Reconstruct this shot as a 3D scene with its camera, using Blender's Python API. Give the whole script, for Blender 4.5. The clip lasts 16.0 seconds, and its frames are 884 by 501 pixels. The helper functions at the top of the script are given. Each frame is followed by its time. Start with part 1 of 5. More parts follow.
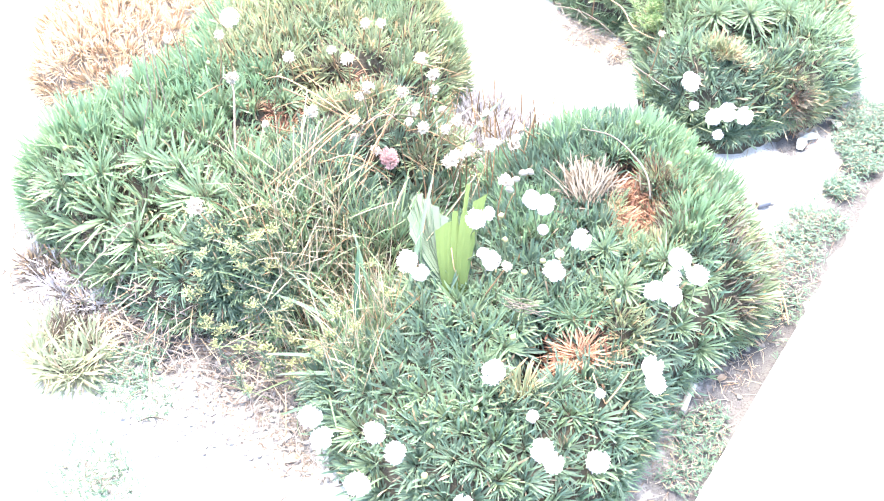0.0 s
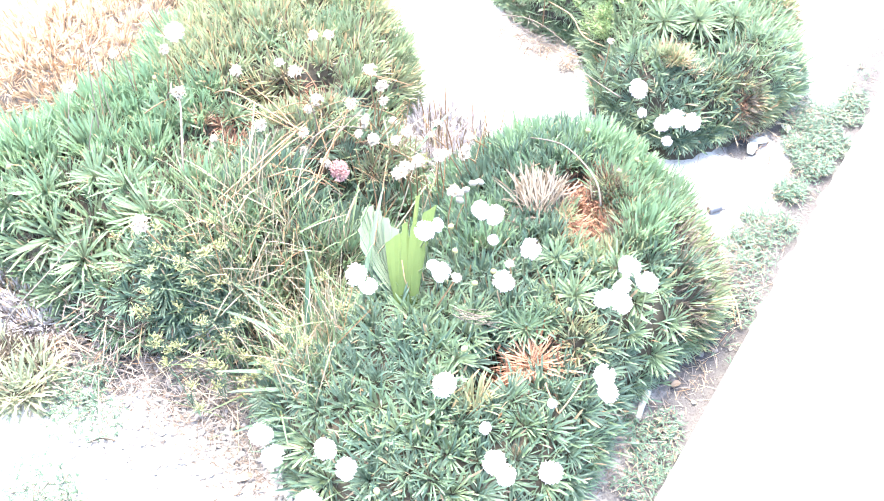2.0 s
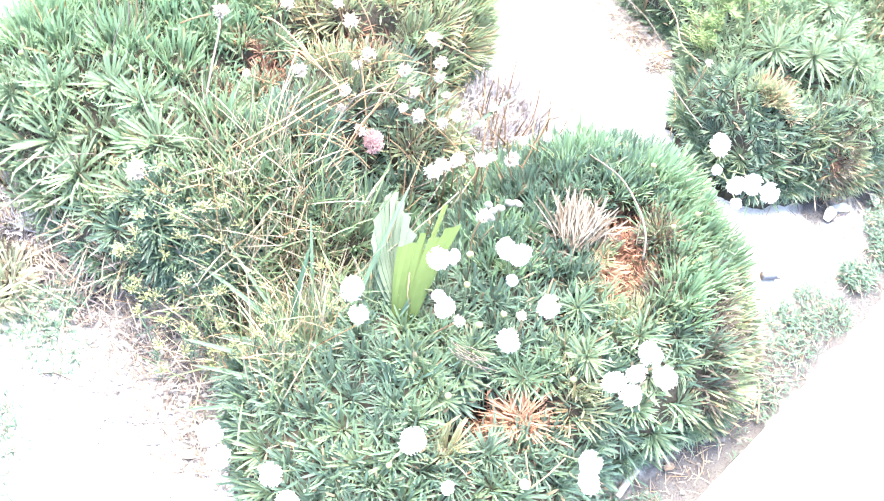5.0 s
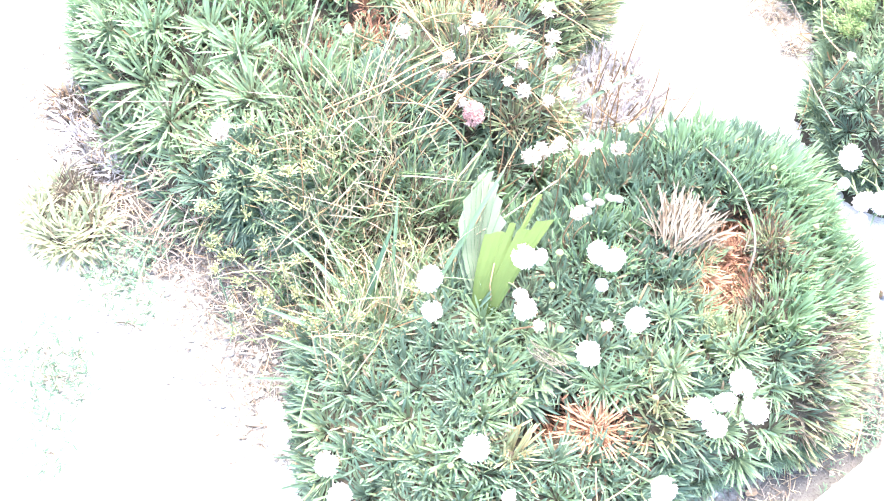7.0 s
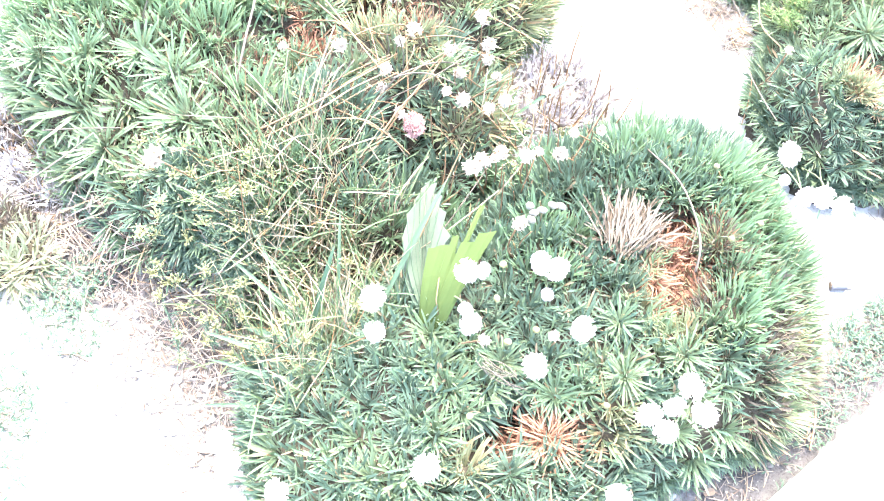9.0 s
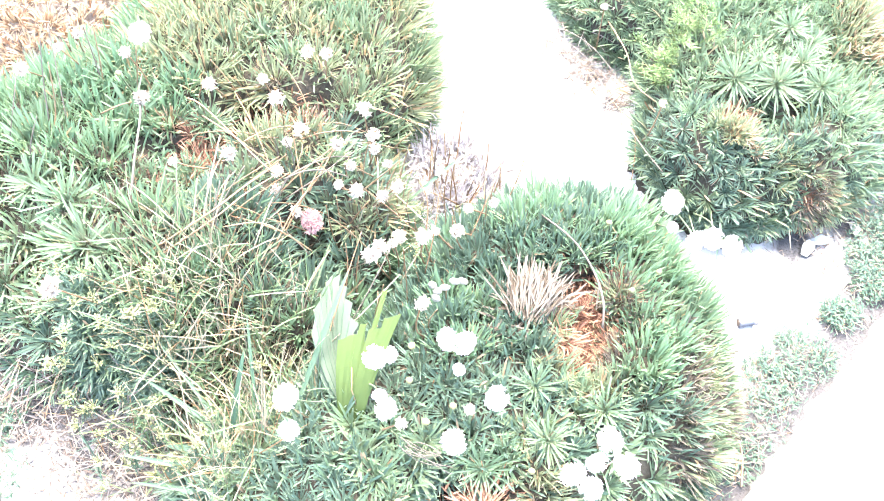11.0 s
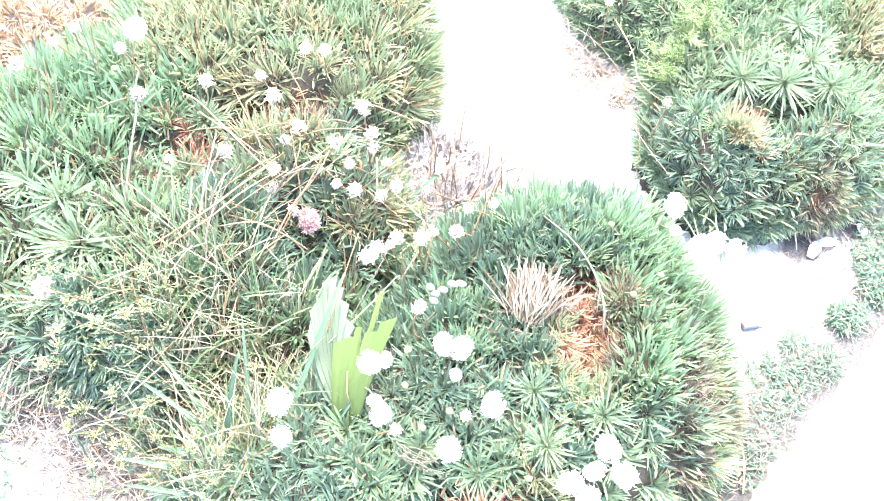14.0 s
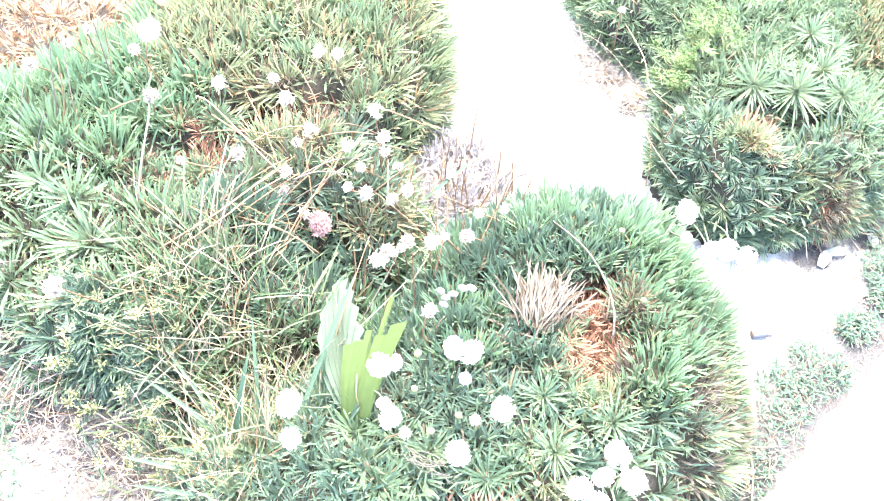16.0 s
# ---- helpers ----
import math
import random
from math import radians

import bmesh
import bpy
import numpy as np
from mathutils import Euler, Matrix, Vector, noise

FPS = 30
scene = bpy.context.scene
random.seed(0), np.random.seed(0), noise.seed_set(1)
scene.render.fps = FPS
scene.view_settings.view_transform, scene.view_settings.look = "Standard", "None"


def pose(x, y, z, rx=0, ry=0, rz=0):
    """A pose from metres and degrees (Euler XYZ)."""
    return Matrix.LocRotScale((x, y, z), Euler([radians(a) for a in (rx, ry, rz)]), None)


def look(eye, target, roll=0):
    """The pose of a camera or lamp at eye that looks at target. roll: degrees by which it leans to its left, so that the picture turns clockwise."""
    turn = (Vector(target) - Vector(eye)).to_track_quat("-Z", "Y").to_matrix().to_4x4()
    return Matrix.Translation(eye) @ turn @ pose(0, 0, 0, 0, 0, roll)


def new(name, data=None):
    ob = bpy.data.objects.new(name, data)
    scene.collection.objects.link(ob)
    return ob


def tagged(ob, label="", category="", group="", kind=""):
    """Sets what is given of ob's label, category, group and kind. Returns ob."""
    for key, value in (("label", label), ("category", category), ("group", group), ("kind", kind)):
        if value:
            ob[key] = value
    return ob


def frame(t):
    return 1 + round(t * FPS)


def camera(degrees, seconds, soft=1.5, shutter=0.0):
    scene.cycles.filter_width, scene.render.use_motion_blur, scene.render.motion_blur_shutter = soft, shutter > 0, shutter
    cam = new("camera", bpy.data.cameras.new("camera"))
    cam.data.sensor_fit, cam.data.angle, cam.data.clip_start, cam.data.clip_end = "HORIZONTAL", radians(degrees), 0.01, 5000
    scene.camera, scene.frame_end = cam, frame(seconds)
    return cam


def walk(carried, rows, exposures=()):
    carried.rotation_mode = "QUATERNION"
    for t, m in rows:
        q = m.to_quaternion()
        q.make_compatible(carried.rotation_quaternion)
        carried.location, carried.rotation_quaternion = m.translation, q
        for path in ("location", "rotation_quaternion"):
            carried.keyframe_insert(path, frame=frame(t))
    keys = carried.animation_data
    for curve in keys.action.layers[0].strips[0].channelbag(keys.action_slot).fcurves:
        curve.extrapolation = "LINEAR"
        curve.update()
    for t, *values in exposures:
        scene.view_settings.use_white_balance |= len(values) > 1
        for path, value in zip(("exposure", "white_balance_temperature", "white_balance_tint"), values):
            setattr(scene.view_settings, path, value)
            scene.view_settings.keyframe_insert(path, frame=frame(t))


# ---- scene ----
cam = camera(46.0, 16.0, soft=1.0, shutter=0.4)
PATH = [
    (0, (0.085, 0.029, 1.109), (0.033, 1.258, -0.468), 0.7),
    (0.5, (0.084, 0.035, 1.112), (0.051, 1.275, -0.457), 0.9),
    (1, (0.098, 0.039, 1.112), (0.082, 1.287, -0.45), 0.3),
    (1.5, (0.11, 0.042, 1.109), (0.1, 1.264, -0.474), 0.4),
    (2, (0.107, 0.038, 1.107), (0.113, 1.28, -0.46), 1.6),
    (2.5, (0.109, 0.039, 1.108), (0.112, 1.283, -0.458), 1.7),
    (3, (0.107, 0.049, 1.109), (0.09, 1.292, -0.457), 1.1),
    (3.2, (0.106, 0.049, 1.11), (0.075, 1.296, -0.453), 0.7),
    (5.3, (0.12, 0.3, 1.112), (0.067, 1.244, -0.65), 15.9),
    (5.5, (0.126, 0.321, 1.112), (0.04, 1.223, -0.671), 15.3),
    (6, (0.128, 0.347, 1.099), (-0.032, 1.167, -0.719), 11.1),
    (6.5, (0.122, 0.349, 1.096), (-0.093, 1.146, -0.726), 7.9),
    (7, (0.115, 0.356, 1.092), (-0.085, 1.163, -0.727), 9.3),
    (7.5, (0.118, 0.369, 1.093), (-0.058, 1.174, -0.73), 10.2),
    (8, (0.13, 0.378, 1.094), (-0.015, 1.189, -0.729), 10.7),
    (8.5, (0.142, 0.384, 1.097), (-0.003, 1.199, -0.724), 9.7),
    (9, (0.134, 0.388, 1.093), (-0.014, 1.204, -0.727), 9.8),
    (9.5, (0.15, 0.397, 1.1), (0.001, 1.29, -0.683), 8.0),
    (10, (0.176, 0.398, 1.109), (0.064, 1.367, -0.637), 6.2),
    (10.2, (0.173, 0.382, 1.109), (0.081, 1.374, -0.625), 6.8),
    (12.5, (0.179, 0.413, 1.099), (0.096, 1.375, -0.652), 6.7),
    (13, (0.178, 0.415, 1.098), (0.085, 1.371, -0.657), 6.1),
    (13.5, (0.181, 0.415, 1.099), (0.082, 1.373, -0.654), 5.9),
    (14, (0.182, 0.413, 1.1), (0.082, 1.375, -0.651), 6.4),
    (14.5, (0.189, 0.406, 1.101), (0.077, 1.376, -0.645), 5.8),
    (15, (0.181, 0.408, 1.099), (0.07, 1.38, -0.645), 6.1),
    (15.5, (0.179, 0.407, 1.098), (0.065, 1.381, -0.645), 6.1),
    (16, (0.178, 0.408, 1.098), (0.064, 1.381, -0.645), 6.4),
]
EXPOSURES = [(0.0, 4.40), (3.2, 4.40), (6.0, 4.49), (10.0, 4.53), (16.0, 4.54)]
walk(cam, [(t, look(eye, target, roll)) for t, eye, target, roll in PATH], EXPOSURES)

# ---- world, sun, exposure ----
world = bpy.data.worlds.new("sky")
scene.world = world
world.use_nodes = True
wn = world.node_tree
sky = wn.nodes.new("ShaderNodeTexSky")
sky.sky_type, sky.sun_disc = "NISHITA", False
SUN_EL, SUN_AZ = 62.0, -12.0   # degrees; azimuth from +y, clockwise seen from above
sky.sun_elevation, sky.sun_rotation = radians(SUN_EL), radians(SUN_AZ)
sky.dust_density, sky.air_density = 3.0, 1.0
wn.links.new(sky.outputs[0], wn.nodes["Background"].inputs[0])
wn.nodes["Background"].inputs[1].default_value = 0.15
sun = new("sun", bpy.data.lights.new("sun", "SUN"))
sun.data.energy, sun.data.angle, sun.data.color = 1.4, radians(40), (1.0, 0.96, 0.9)
SUN_DIR = Vector((math.sin(radians(SUN_AZ)) * math.cos(radians(SUN_EL)), math.cos(radians(SUN_AZ)) * math.cos(radians(SUN_EL)), math.sin(radians(SUN_EL))))
sun.matrix_world = look(SUN_DIR * 5, (0, 0, 0))

# ---- materials ----


def material(name, rough=0.6, spec=0.3):
    m = bpy.data.materials.new(name)
    m.use_nodes = True
    b = m.node_tree.nodes["Principled BSDF"]
    b.inputs["Roughness"].default_value = rough
    b.inputs["Specular IOR Level"].default_value = spec
    return m, m.node_tree, b


def node(nt, kind, **kw):
    n = nt.nodes.new(kind)
    for key, value in kw.items():
        n.inputs[key].default_value = value
    return n


def mixed(nt, fac, a, b):
    """A colour between a and b, each a socket or an rgb triple."""
    n = nt.nodes.new("ShaderNodeMix")
    n.data_type = "RGBA"
    for sock, v in ((n.inputs[0], fac), (n.inputs[6], a), (n.inputs[7], b)):
        if isinstance(v, (int, float)):
            sock.default_value = v
        elif isinstance(v, tuple):
            sock.default_value = (*v, 1)
        else:
            nt.links.new(v, sock)
    return n.outputs[2]


def ramp(nt, fac, lo, hi):
    n = node(nt, "ShaderNodeMapRange")
    n.inputs["From Min"].default_value, n.inputs["From Max"].default_value = lo, hi
    nt.links.new(fac, n.inputs["Value"])
    return n.outputs[0]


def noisy(nt, scale, detail=4.0, coord=None):
    n = node(nt, "ShaderNodeTexNoise", Scale=scale, Detail=detail)
    if coord is None:
        coord = nt.nodes.new("ShaderNodeTexCoord").outputs["Object"]
    nt.links.new(coord, n.inputs["Vector"])
    return n.outputs["Fac"]


def bumped(nt, b, height, strength, distance):
    n = node(nt, "ShaderNodeBump", Strength=strength, Distance=distance)
    nt.links.new(height, n.inputs["Height"])
    nt.links.new(n.outputs[0], b.inputs["Normal"])


def leaf_material(name, young, old, dead, dead_share, base, glow=0.25, rough=0.5, spec=0.3):
    """A leaf: colour varies leaf by leaf and tuft by tuft; the base is paler, the tip may be dry."""
    m, nt, b = material(name, rough, spec)
    geo = nt.nodes.new("ShaderNodeNewGeometry").outputs["Random Per Island"]
    info = nt.nodes.new("ShaderNodeObjectInfo").outputs["Random"]
    uv = nt.nodes.new("ShaderNodeSeparateXYZ")
    nt.links.new(nt.nodes.new("ShaderNodeTexCoord").outputs["UV"], uv.inputs[0])
    col = mixed(nt, info, young, old)
    col = mixed(nt, ramp(nt, geo, 0.2, 1.0), col, tuple(c * 1.12 for c in young))
    col = mixed(nt, ramp(nt, geo, 1 - dead_share, 1.001 - dead_share), col, dead)
    col = mixed(nt, ramp(nt, uv.outputs[1], 0.3, 0.0), col, base)
    col = mixed(nt, ramp(nt, uv.outputs[1], 0.93, 1.0), col, tuple(0.5 * (a + c) for a, c in zip(young, dead)))
    nt.links.new(col, b.inputs["Base Color"])
    t = nt.nodes.new("ShaderNodeBsdfTranslucent")
    nt.links.new(col, t.inputs[0])
    mix = nt.nodes.new("ShaderNodeMixShader")
    mix.inputs[0].default_value = glow
    nt.links.new(b.outputs[0], mix.inputs[1])
    nt.links.new(t.outputs[0], mix.inputs[2])
    nt.links.new(mix.outputs[0], nt.nodes["Material Output"].inputs[0])
    return m


def plain_material(name, a, b2, scale=60.0, rough=0.7, bump=0.3, dist=0.001):
    m, nt, b = material(name, rough, 0.25)
    f = noisy(nt, scale)
    f2 = noisy(nt, scale * 0.15)
    col = mixed(nt, ramp(nt, f, 0.3, 0.7), a, b2)
    col = mixed(nt, ramp(nt, f2, 0.35, 0.75), col, tuple(0.8 * c for c in a))
    nt.links.new(col, b.inputs["Base Color"])
    bumped(nt, b, f, bump, dist)
    return m


def petal_material(name, a, b2, glow=0.3):
    m, nt, b = material(name, 0.7, 0.2)
    geo = nt.nodes.new("ShaderNodeNewGeometry").outputs["Random Per Island"]
    col = mixed(nt, geo, a, b2)
    nt.links.new(col, b.inputs["Base Color"])
    t = nt.nodes.new("ShaderNodeBsdfTranslucent")
    nt.links.new(col, t.inputs[0])
    mix = nt.nodes.new("ShaderNodeMixShader")
    mix.inputs[0].default_value = glow
    nt.links.new(b.outputs[0], mix.inputs[1])
    nt.links.new(t.outputs[0], mix.inputs[2])
    nt.links.new(mix.outputs[0], nt.nodes["Material Output"].inputs[0])
    return m


GREEN = leaf_material("leaf_green", (0.103, 0.153, 0.088), (0.139, 0.169, 0.094), (0.25, 0.18, 0.11), 0.045, (0.106, 0.135, 0.075), 0.42)
SEA = leaf_material("leaf_sea_green", (0.1, 0.166, 0.094), (0.132, 0.182, 0.098), (0.25, 0.18, 0.1), 0.04, (0.118, 0.138, 0.076), 0.42)
DEEP = leaf_material("leaf_deep_green", (0.070, 0.110, 0.077), (0.093, 0.127, 0.084), (0.224, 0.165, 0.11), 0.04, (0.08, 0.106, 0.069), 0.42)
YELLOWING = leaf_material("leaf_yellowing", (0.13, 0.157, 0.087), (0.174, 0.175, 0.098), (0.28, 0.2, 0.11), 0.12, (0.15, 0.152, 0.082), 0.4)
STRAW = leaf_material("leaf_straw", (0.35, 0.255, 0.168), (0.40, 0.305, 0.21), (0.25, 0.15, 0.09), 0.15, (0.24, 0.15, 0.085), 0.4, 0.7, 0.2)
GREY = leaf_material("leaf_grey", (0.29, 0.274, 0.277), (0.33, 0.31, 0.314), (0.185, 0.158, 0.145), 0.2, (0.158, 0.125, 0.099), 0.3, 0.8, 0.2)
PALE = leaf_material("leaf_pale", (0.15, 0.172, 0.105), (0.185, 0.195, 0.122), (0.3, 0.24, 0.165), 0.22, (0.2, 0.18, 0.12), 0.35)
LITTER = leaf_material("leaf_litter", (0.112, 0.096, 0.083), (0.139, 0.115, 0.099), (0.073, 0.053, 0.04), 0.35, (0.099, 0.079, 0.066), 0.1, 0.9)
TAN = leaf_material("leaf_tan", (0.088, 0.075, 0.059), (0.128, 0.11, 0.089), (0.055, 0.042, 0.03), 0.25, (0.074, 0.059, 0.043), 0.35, 0.8, 0.12)
STAR = leaf_material("leaf_star", (0.103, 0.149, 0.084), (0.124, 0.158, 0.09), (0.27, 0.215, 0.13), 0.06, (0.134, 0.142, 0.085), 0.4)
ORANGE = leaf_material("leaf_orange", (0.224, 0.119, 0.073), (0.251, 0.139, 0.086), (0.158, 0.073, 0.04), 0.25, (0.172, 0.073, 0.04), 0.2, 0.7)
RUST = leaf_material("leaf_rust", (0.191, 0.092, 0.056), (0.224, 0.122, 0.073), (0.106, 0.046, 0.028), 0.3, (0.132, 0.053, 0.03), 0.15, 0.7)
GRASS = leaf_material("grass_green", (0.072, 0.11, 0.052), (0.098, 0.128, 0.06), (0.2, 0.155, 0.09), 0.15, (0.1, 0.12, 0.055))
BLADE = leaf_material("grass_broad", (0.03, 0.058, 0.033), (0.036, 0.066, 0.036), (0.132, 0.106, 0.059), 0.0, (0.046, 0.066, 0.033), 0.3)
HAY = leaf_material("grass_dry", (0.2, 0.166, 0.112), (0.24, 0.2, 0.138), (0.18, 0.105, 0.052), 0.2, (0.21, 0.16, 0.09), 0.15, 0.7)
WEED = leaf_material("weed_green", (0.032, 0.062, 0.038), (0.043, 0.072, 0.043), (0.14, 0.115, 0.07), 0.12, (0.06, 0.075, 0.042))
FEATHER = leaf_material("weed_feathery", (0.088, 0.138, 0.046), (0.108, 0.152, 0.052), (0.2, 0.18, 0.08), 0.08, (0.12, 0.135, 0.062), 0.35)
UMBEL = petal_material("umbel_yellow", (0.2, 0.208, 0.095), (0.25, 0.245, 0.125))
PALM_PALE = leaf_material("palm_pale", (0.057, 0.075, 0.054), (0.064, 0.082, 0.058), (0.06, 0.078, 0.056), 0.0, (0.05, 0.072, 0.034), 0.2, 0.7, 0.1)
PALM_LIME = leaf_material("palm_lime", (0.058, 0.083, 0.026), (0.061, 0.086, 0.03), (0.066, 0.086, 0.033), 0.0, (0.04, 0.066, 0.017), 0.3, 0.7, 0.1)
PETAL = petal_material("petal_white", (0.84, 0.78, 0.8), (0.8, 0.66, 0.72))
PETAL_DRY = petal_material("petal_dry", (0.436, 0.383, 0.323), (0.29, 0.231, 0.172))
PETAL_PINK = petal_material("petal_pink", (0.34, 0.19, 0.18), (0.42, 0.28, 0.25))
CALYX = plain_material("calyx_brown", (0.224, 0.132, 0.066), (0.317, 0.211, 0.119), 300)
BUD = plain_material("bud_yellow", (0.132, 0.132, 0.059), (0.172, 0.145, 0.066), 300)
STEM = plain_material("stem_green", (0.066, 0.09, 0.045), (0.1, 0.105, 0.058), 200)
STEM_DRY = plain_material("stem_brown", (0.139, 0.079, 0.04), (0.185, 0.119, 0.066), 200)
STEM_TAN = plain_material("stem_tan", (0.158, 0.099, 0.053), (0.198, 0.139, 0.079), 200)
STEM_PALE = plain_material("stem_pale", (0.083, 0.067, 0.051), (0.109, 0.091, 0.071), 200)
THATCH = plain_material("thatch", (0.158, 0.125, 0.099), (0.198, 0.165, 0.132), 220, 0.9, 1.0, 0.004)
CLOD = plain_material("soil_clod", (0.106, 0.097, 0.088), (0.145, 0.134, 0.122), 160, 0.95, 0.8, 0.001)
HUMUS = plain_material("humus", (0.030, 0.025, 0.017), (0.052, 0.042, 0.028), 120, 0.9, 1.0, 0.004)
POD = plain_material("pod_cream", (0.224, 0.198, 0.162), (0.264, 0.238, 0.198), 200)
STONE = plain_material("stone_dark", (0.066, 0.069, 0.079), (0.119, 0.119, 0.132), 150, 0.6)
SHELL = plain_material("dead_leaf_pale", (0.178, 0.178, 0.155), (0.238, 0.218, 0.191), 90)
PULP = plain_material("dead_leaf_brown", (0.092, 0.066, 0.046), (0.132, 0.099, 0.073), 90)
CONCRETE = plain_material("concrete_white", (0.72, 0.73, 0.74), (0.66, 0.67, 0.68), 40, 0.8, 0.3, 0.001)


def soil_material():
    m, nt, b = material("sandy_soil", 0.95, 0.1)
    co = nt.nodes.new("ShaderNodeTexCoord").outputs["Object"]
    fine, mid, big = noisy(nt, 420, 3, co), noisy(nt, 45, 5, co), noisy(nt, 6, 4, co)
    col = mixed(nt, ramp(nt, mid, 0.35, 0.65), (0.27, 0.25, 0.23), (0.32, 0.3, 0.275))
    col = mixed(nt, ramp(nt, fine, 0.56, 0.72), col, (0.13, 0.115, 0.1))
    col = mixed(nt, ramp(nt, big, 0.5, 0.68), col, (0.185, 0.172, 0.155))
    # grey-brown soil, with soft shade painted into the same dark colour
    earth_shade = nt.nodes.new("ShaderNodeAttribute")
    earth_shade.attribute_name = "earth_shade"
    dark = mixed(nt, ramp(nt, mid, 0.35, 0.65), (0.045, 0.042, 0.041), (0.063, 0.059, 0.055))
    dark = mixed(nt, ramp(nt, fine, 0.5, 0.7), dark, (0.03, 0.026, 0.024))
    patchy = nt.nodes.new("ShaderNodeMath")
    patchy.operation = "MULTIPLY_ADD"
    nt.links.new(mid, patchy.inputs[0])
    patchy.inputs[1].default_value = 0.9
    nt.links.new(earth_shade.outputs["Fac"], patchy.inputs[2])
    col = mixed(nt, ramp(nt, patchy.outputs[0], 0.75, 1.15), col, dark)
    nt.links.new(col, b.inputs["Base Color"])
    bumped(nt, b, fine, 0.6, 0.002)
    return m


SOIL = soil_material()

# ---- mesh helpers ----


def mesh_of(name, verts, faces, mat, uvs=None, smooth=False):
    me = bpy.data.meshes.new(name)
    me.from_pydata([tuple(v) for v in verts], [], faces)
    me.materials.append(mat)
    if uvs is not None:
        layer = me.uv_layers.new(name="UVMap")
        idx = np.empty(len(me.loops), dtype=np.int32)
        me.loops.foreach_get("vertex_index", idx)
        layer.data.foreach_set("uv", np.asarray(uvs, dtype=np.float32)[idx].ravel())
    if smooth:
        me.polygons.foreach_set("use_smooth", [True] * len(me.polygons))
    me.update()
    return me


def part(name, me, parent, label="", m=None):
    ob = new(name, me)
    ob.parent = parent
    if m is not None:
        ob.matrix_basis = m
    return tagged(ob, label)


class Leaves:
    """Gathers strap leaves, stems and small solids into one mesh."""

    def __init__(self):
        self.v, self.f, self.uv = [], [], []

    def blade(self, p, d, up, length, width, bend=0.3, fold=0.25, rows=5, blunt=0.78, twist=0.0):
        """One leaf from p along d, its upper side towards up; it bends away from up."""
        d = Vector(d).normalized()
        side = d.cross(Vector(up))
        side = side.normalized() if side.length > 1e-4 else d.orthogonal().normalized()
        p, start = Vector(p), len(self.v)
        for i in range(rows + 1):
            s = 1 - (1 - i / rows) ** 1.5
            w = 0.5 * width * min(1, 0.55 + 0.9 * s) * (1 if s < blunt else math.sqrt(max(0.0, 1 - ((s - blunt) / (1.001 - blunt)) ** 2)))
            nrm = side.cross(d)
            if i == rows:
                self.v.append(p.copy())
                self.uv.append((0.5, 1))
            else:
                for k in (-1, 0, 1):
                    self.v.append(p + side * (w * k) + nrm * (abs(k) * w * fold))
                    self.uv.append((0.5 + 0.5 * k, s))
            turn = Matrix.Rotation(-bend / rows, 3, side)
            d = (turn @ d).normalized()
            if twist:
                side = (Matrix.Rotation(twist / rows, 3, d) @ side).normalized()
            p = p + d * (length * ((1 - i / rows) ** 1.5 - max(0.0, 1 - (i + 1) / rows) ** 1.5))
        for i in range(rows):
            a = start + 3 * i
            if i == rows - 1:
                self.f += [(a, a + 1, a + 3), (a + 1, a + 2, a + 3)]
            else:
                self.f += [(a, a + 1, a + 4, a + 3), (a + 1, a + 2, a + 5, a + 4)]

    def tube(self, pts, r0, r1, sides=5):
        pts, start, n = [Vector(q) for q in pts], len(self.v), len(pts)
        for i, q in enumerate(pts):
            d = (pts[min(i + 1, n - 1)] - pts[max(i - 1, 0)]).normalized()
            a = d.orthogonal().normalized()
            if i and a.dot(last) < 0.2:
                a = (last - d * last.dot(d)).normalized()
            elif i:
                a = (last - d * last.dot(d)).normalized()
            last, b = a, d.cross(a)
            r = r0 + (r1 - r0) * i / (n - 1)
            for k in range(sides):
                t = 2 * math.pi * k / sides
                self.v.append(q + a * (r * math.cos(t)) + b * (r * math.sin(t)))
                self.uv.append((k / sides, i / (n - 1)))
        for i in range(n - 1):
            for k in range(sides):
                a, b = start + i * sides + k, start + i * sides + (k + 1) % sides
                self.f.append((a, b, b + sides, a + sides))
        self.f.append(tuple(start + k for k in reversed(range(sides))))
        self.f.append(tuple(start + (n - 1) * sides + k for k in range(sides)))

    def lump(self, c, r, rng, rough=0.15, seg=6, ring=4):
        """A small uneven solid with radii r about c."""
        c, start = Vector(c), len(self.v)
        self.v.append(c + Vector((0, 0, -r[2])))
        self.uv.append((0.5, 0.5))
        for i in range(1, ring):
            for k in range(seg):
                t, ph = 2 * math.pi * k / seg, math.pi * i / ring - math.pi / 2
                q = 1 + rng.uniform(-rough, rough)
                self.v.append(c + Vector((r[0] * math.cos(t) * math.cos(ph) * q, r[1] * math.sin(t) * math.cos(ph) * q, r[2] * math.sin(ph) * q)))
                self.uv.append((k / seg, i / ring))
        self.v.append(c + Vector((0, 0, r[2])))
        self.uv.append((0.5, 0.5))
        top = len(self.v) - 1
        for k in range(seg):
            n = (k + 1) % seg
            self.f.append((start, start + 1 + n, start + 1 + k))
            for i in range(ring - 2):
                a = start + 1 + i * seg
                self.f.append((a + k, a + n, a + seg + n, a + seg + k))
            a = start + 1 + (ring - 2) * seg
            self.f.append((a + k, a + n, top))

    def mesh(self, name, mat, smooth=False):
        return mesh_of(name, self.v, self.f, mat, self.uv, smooth)


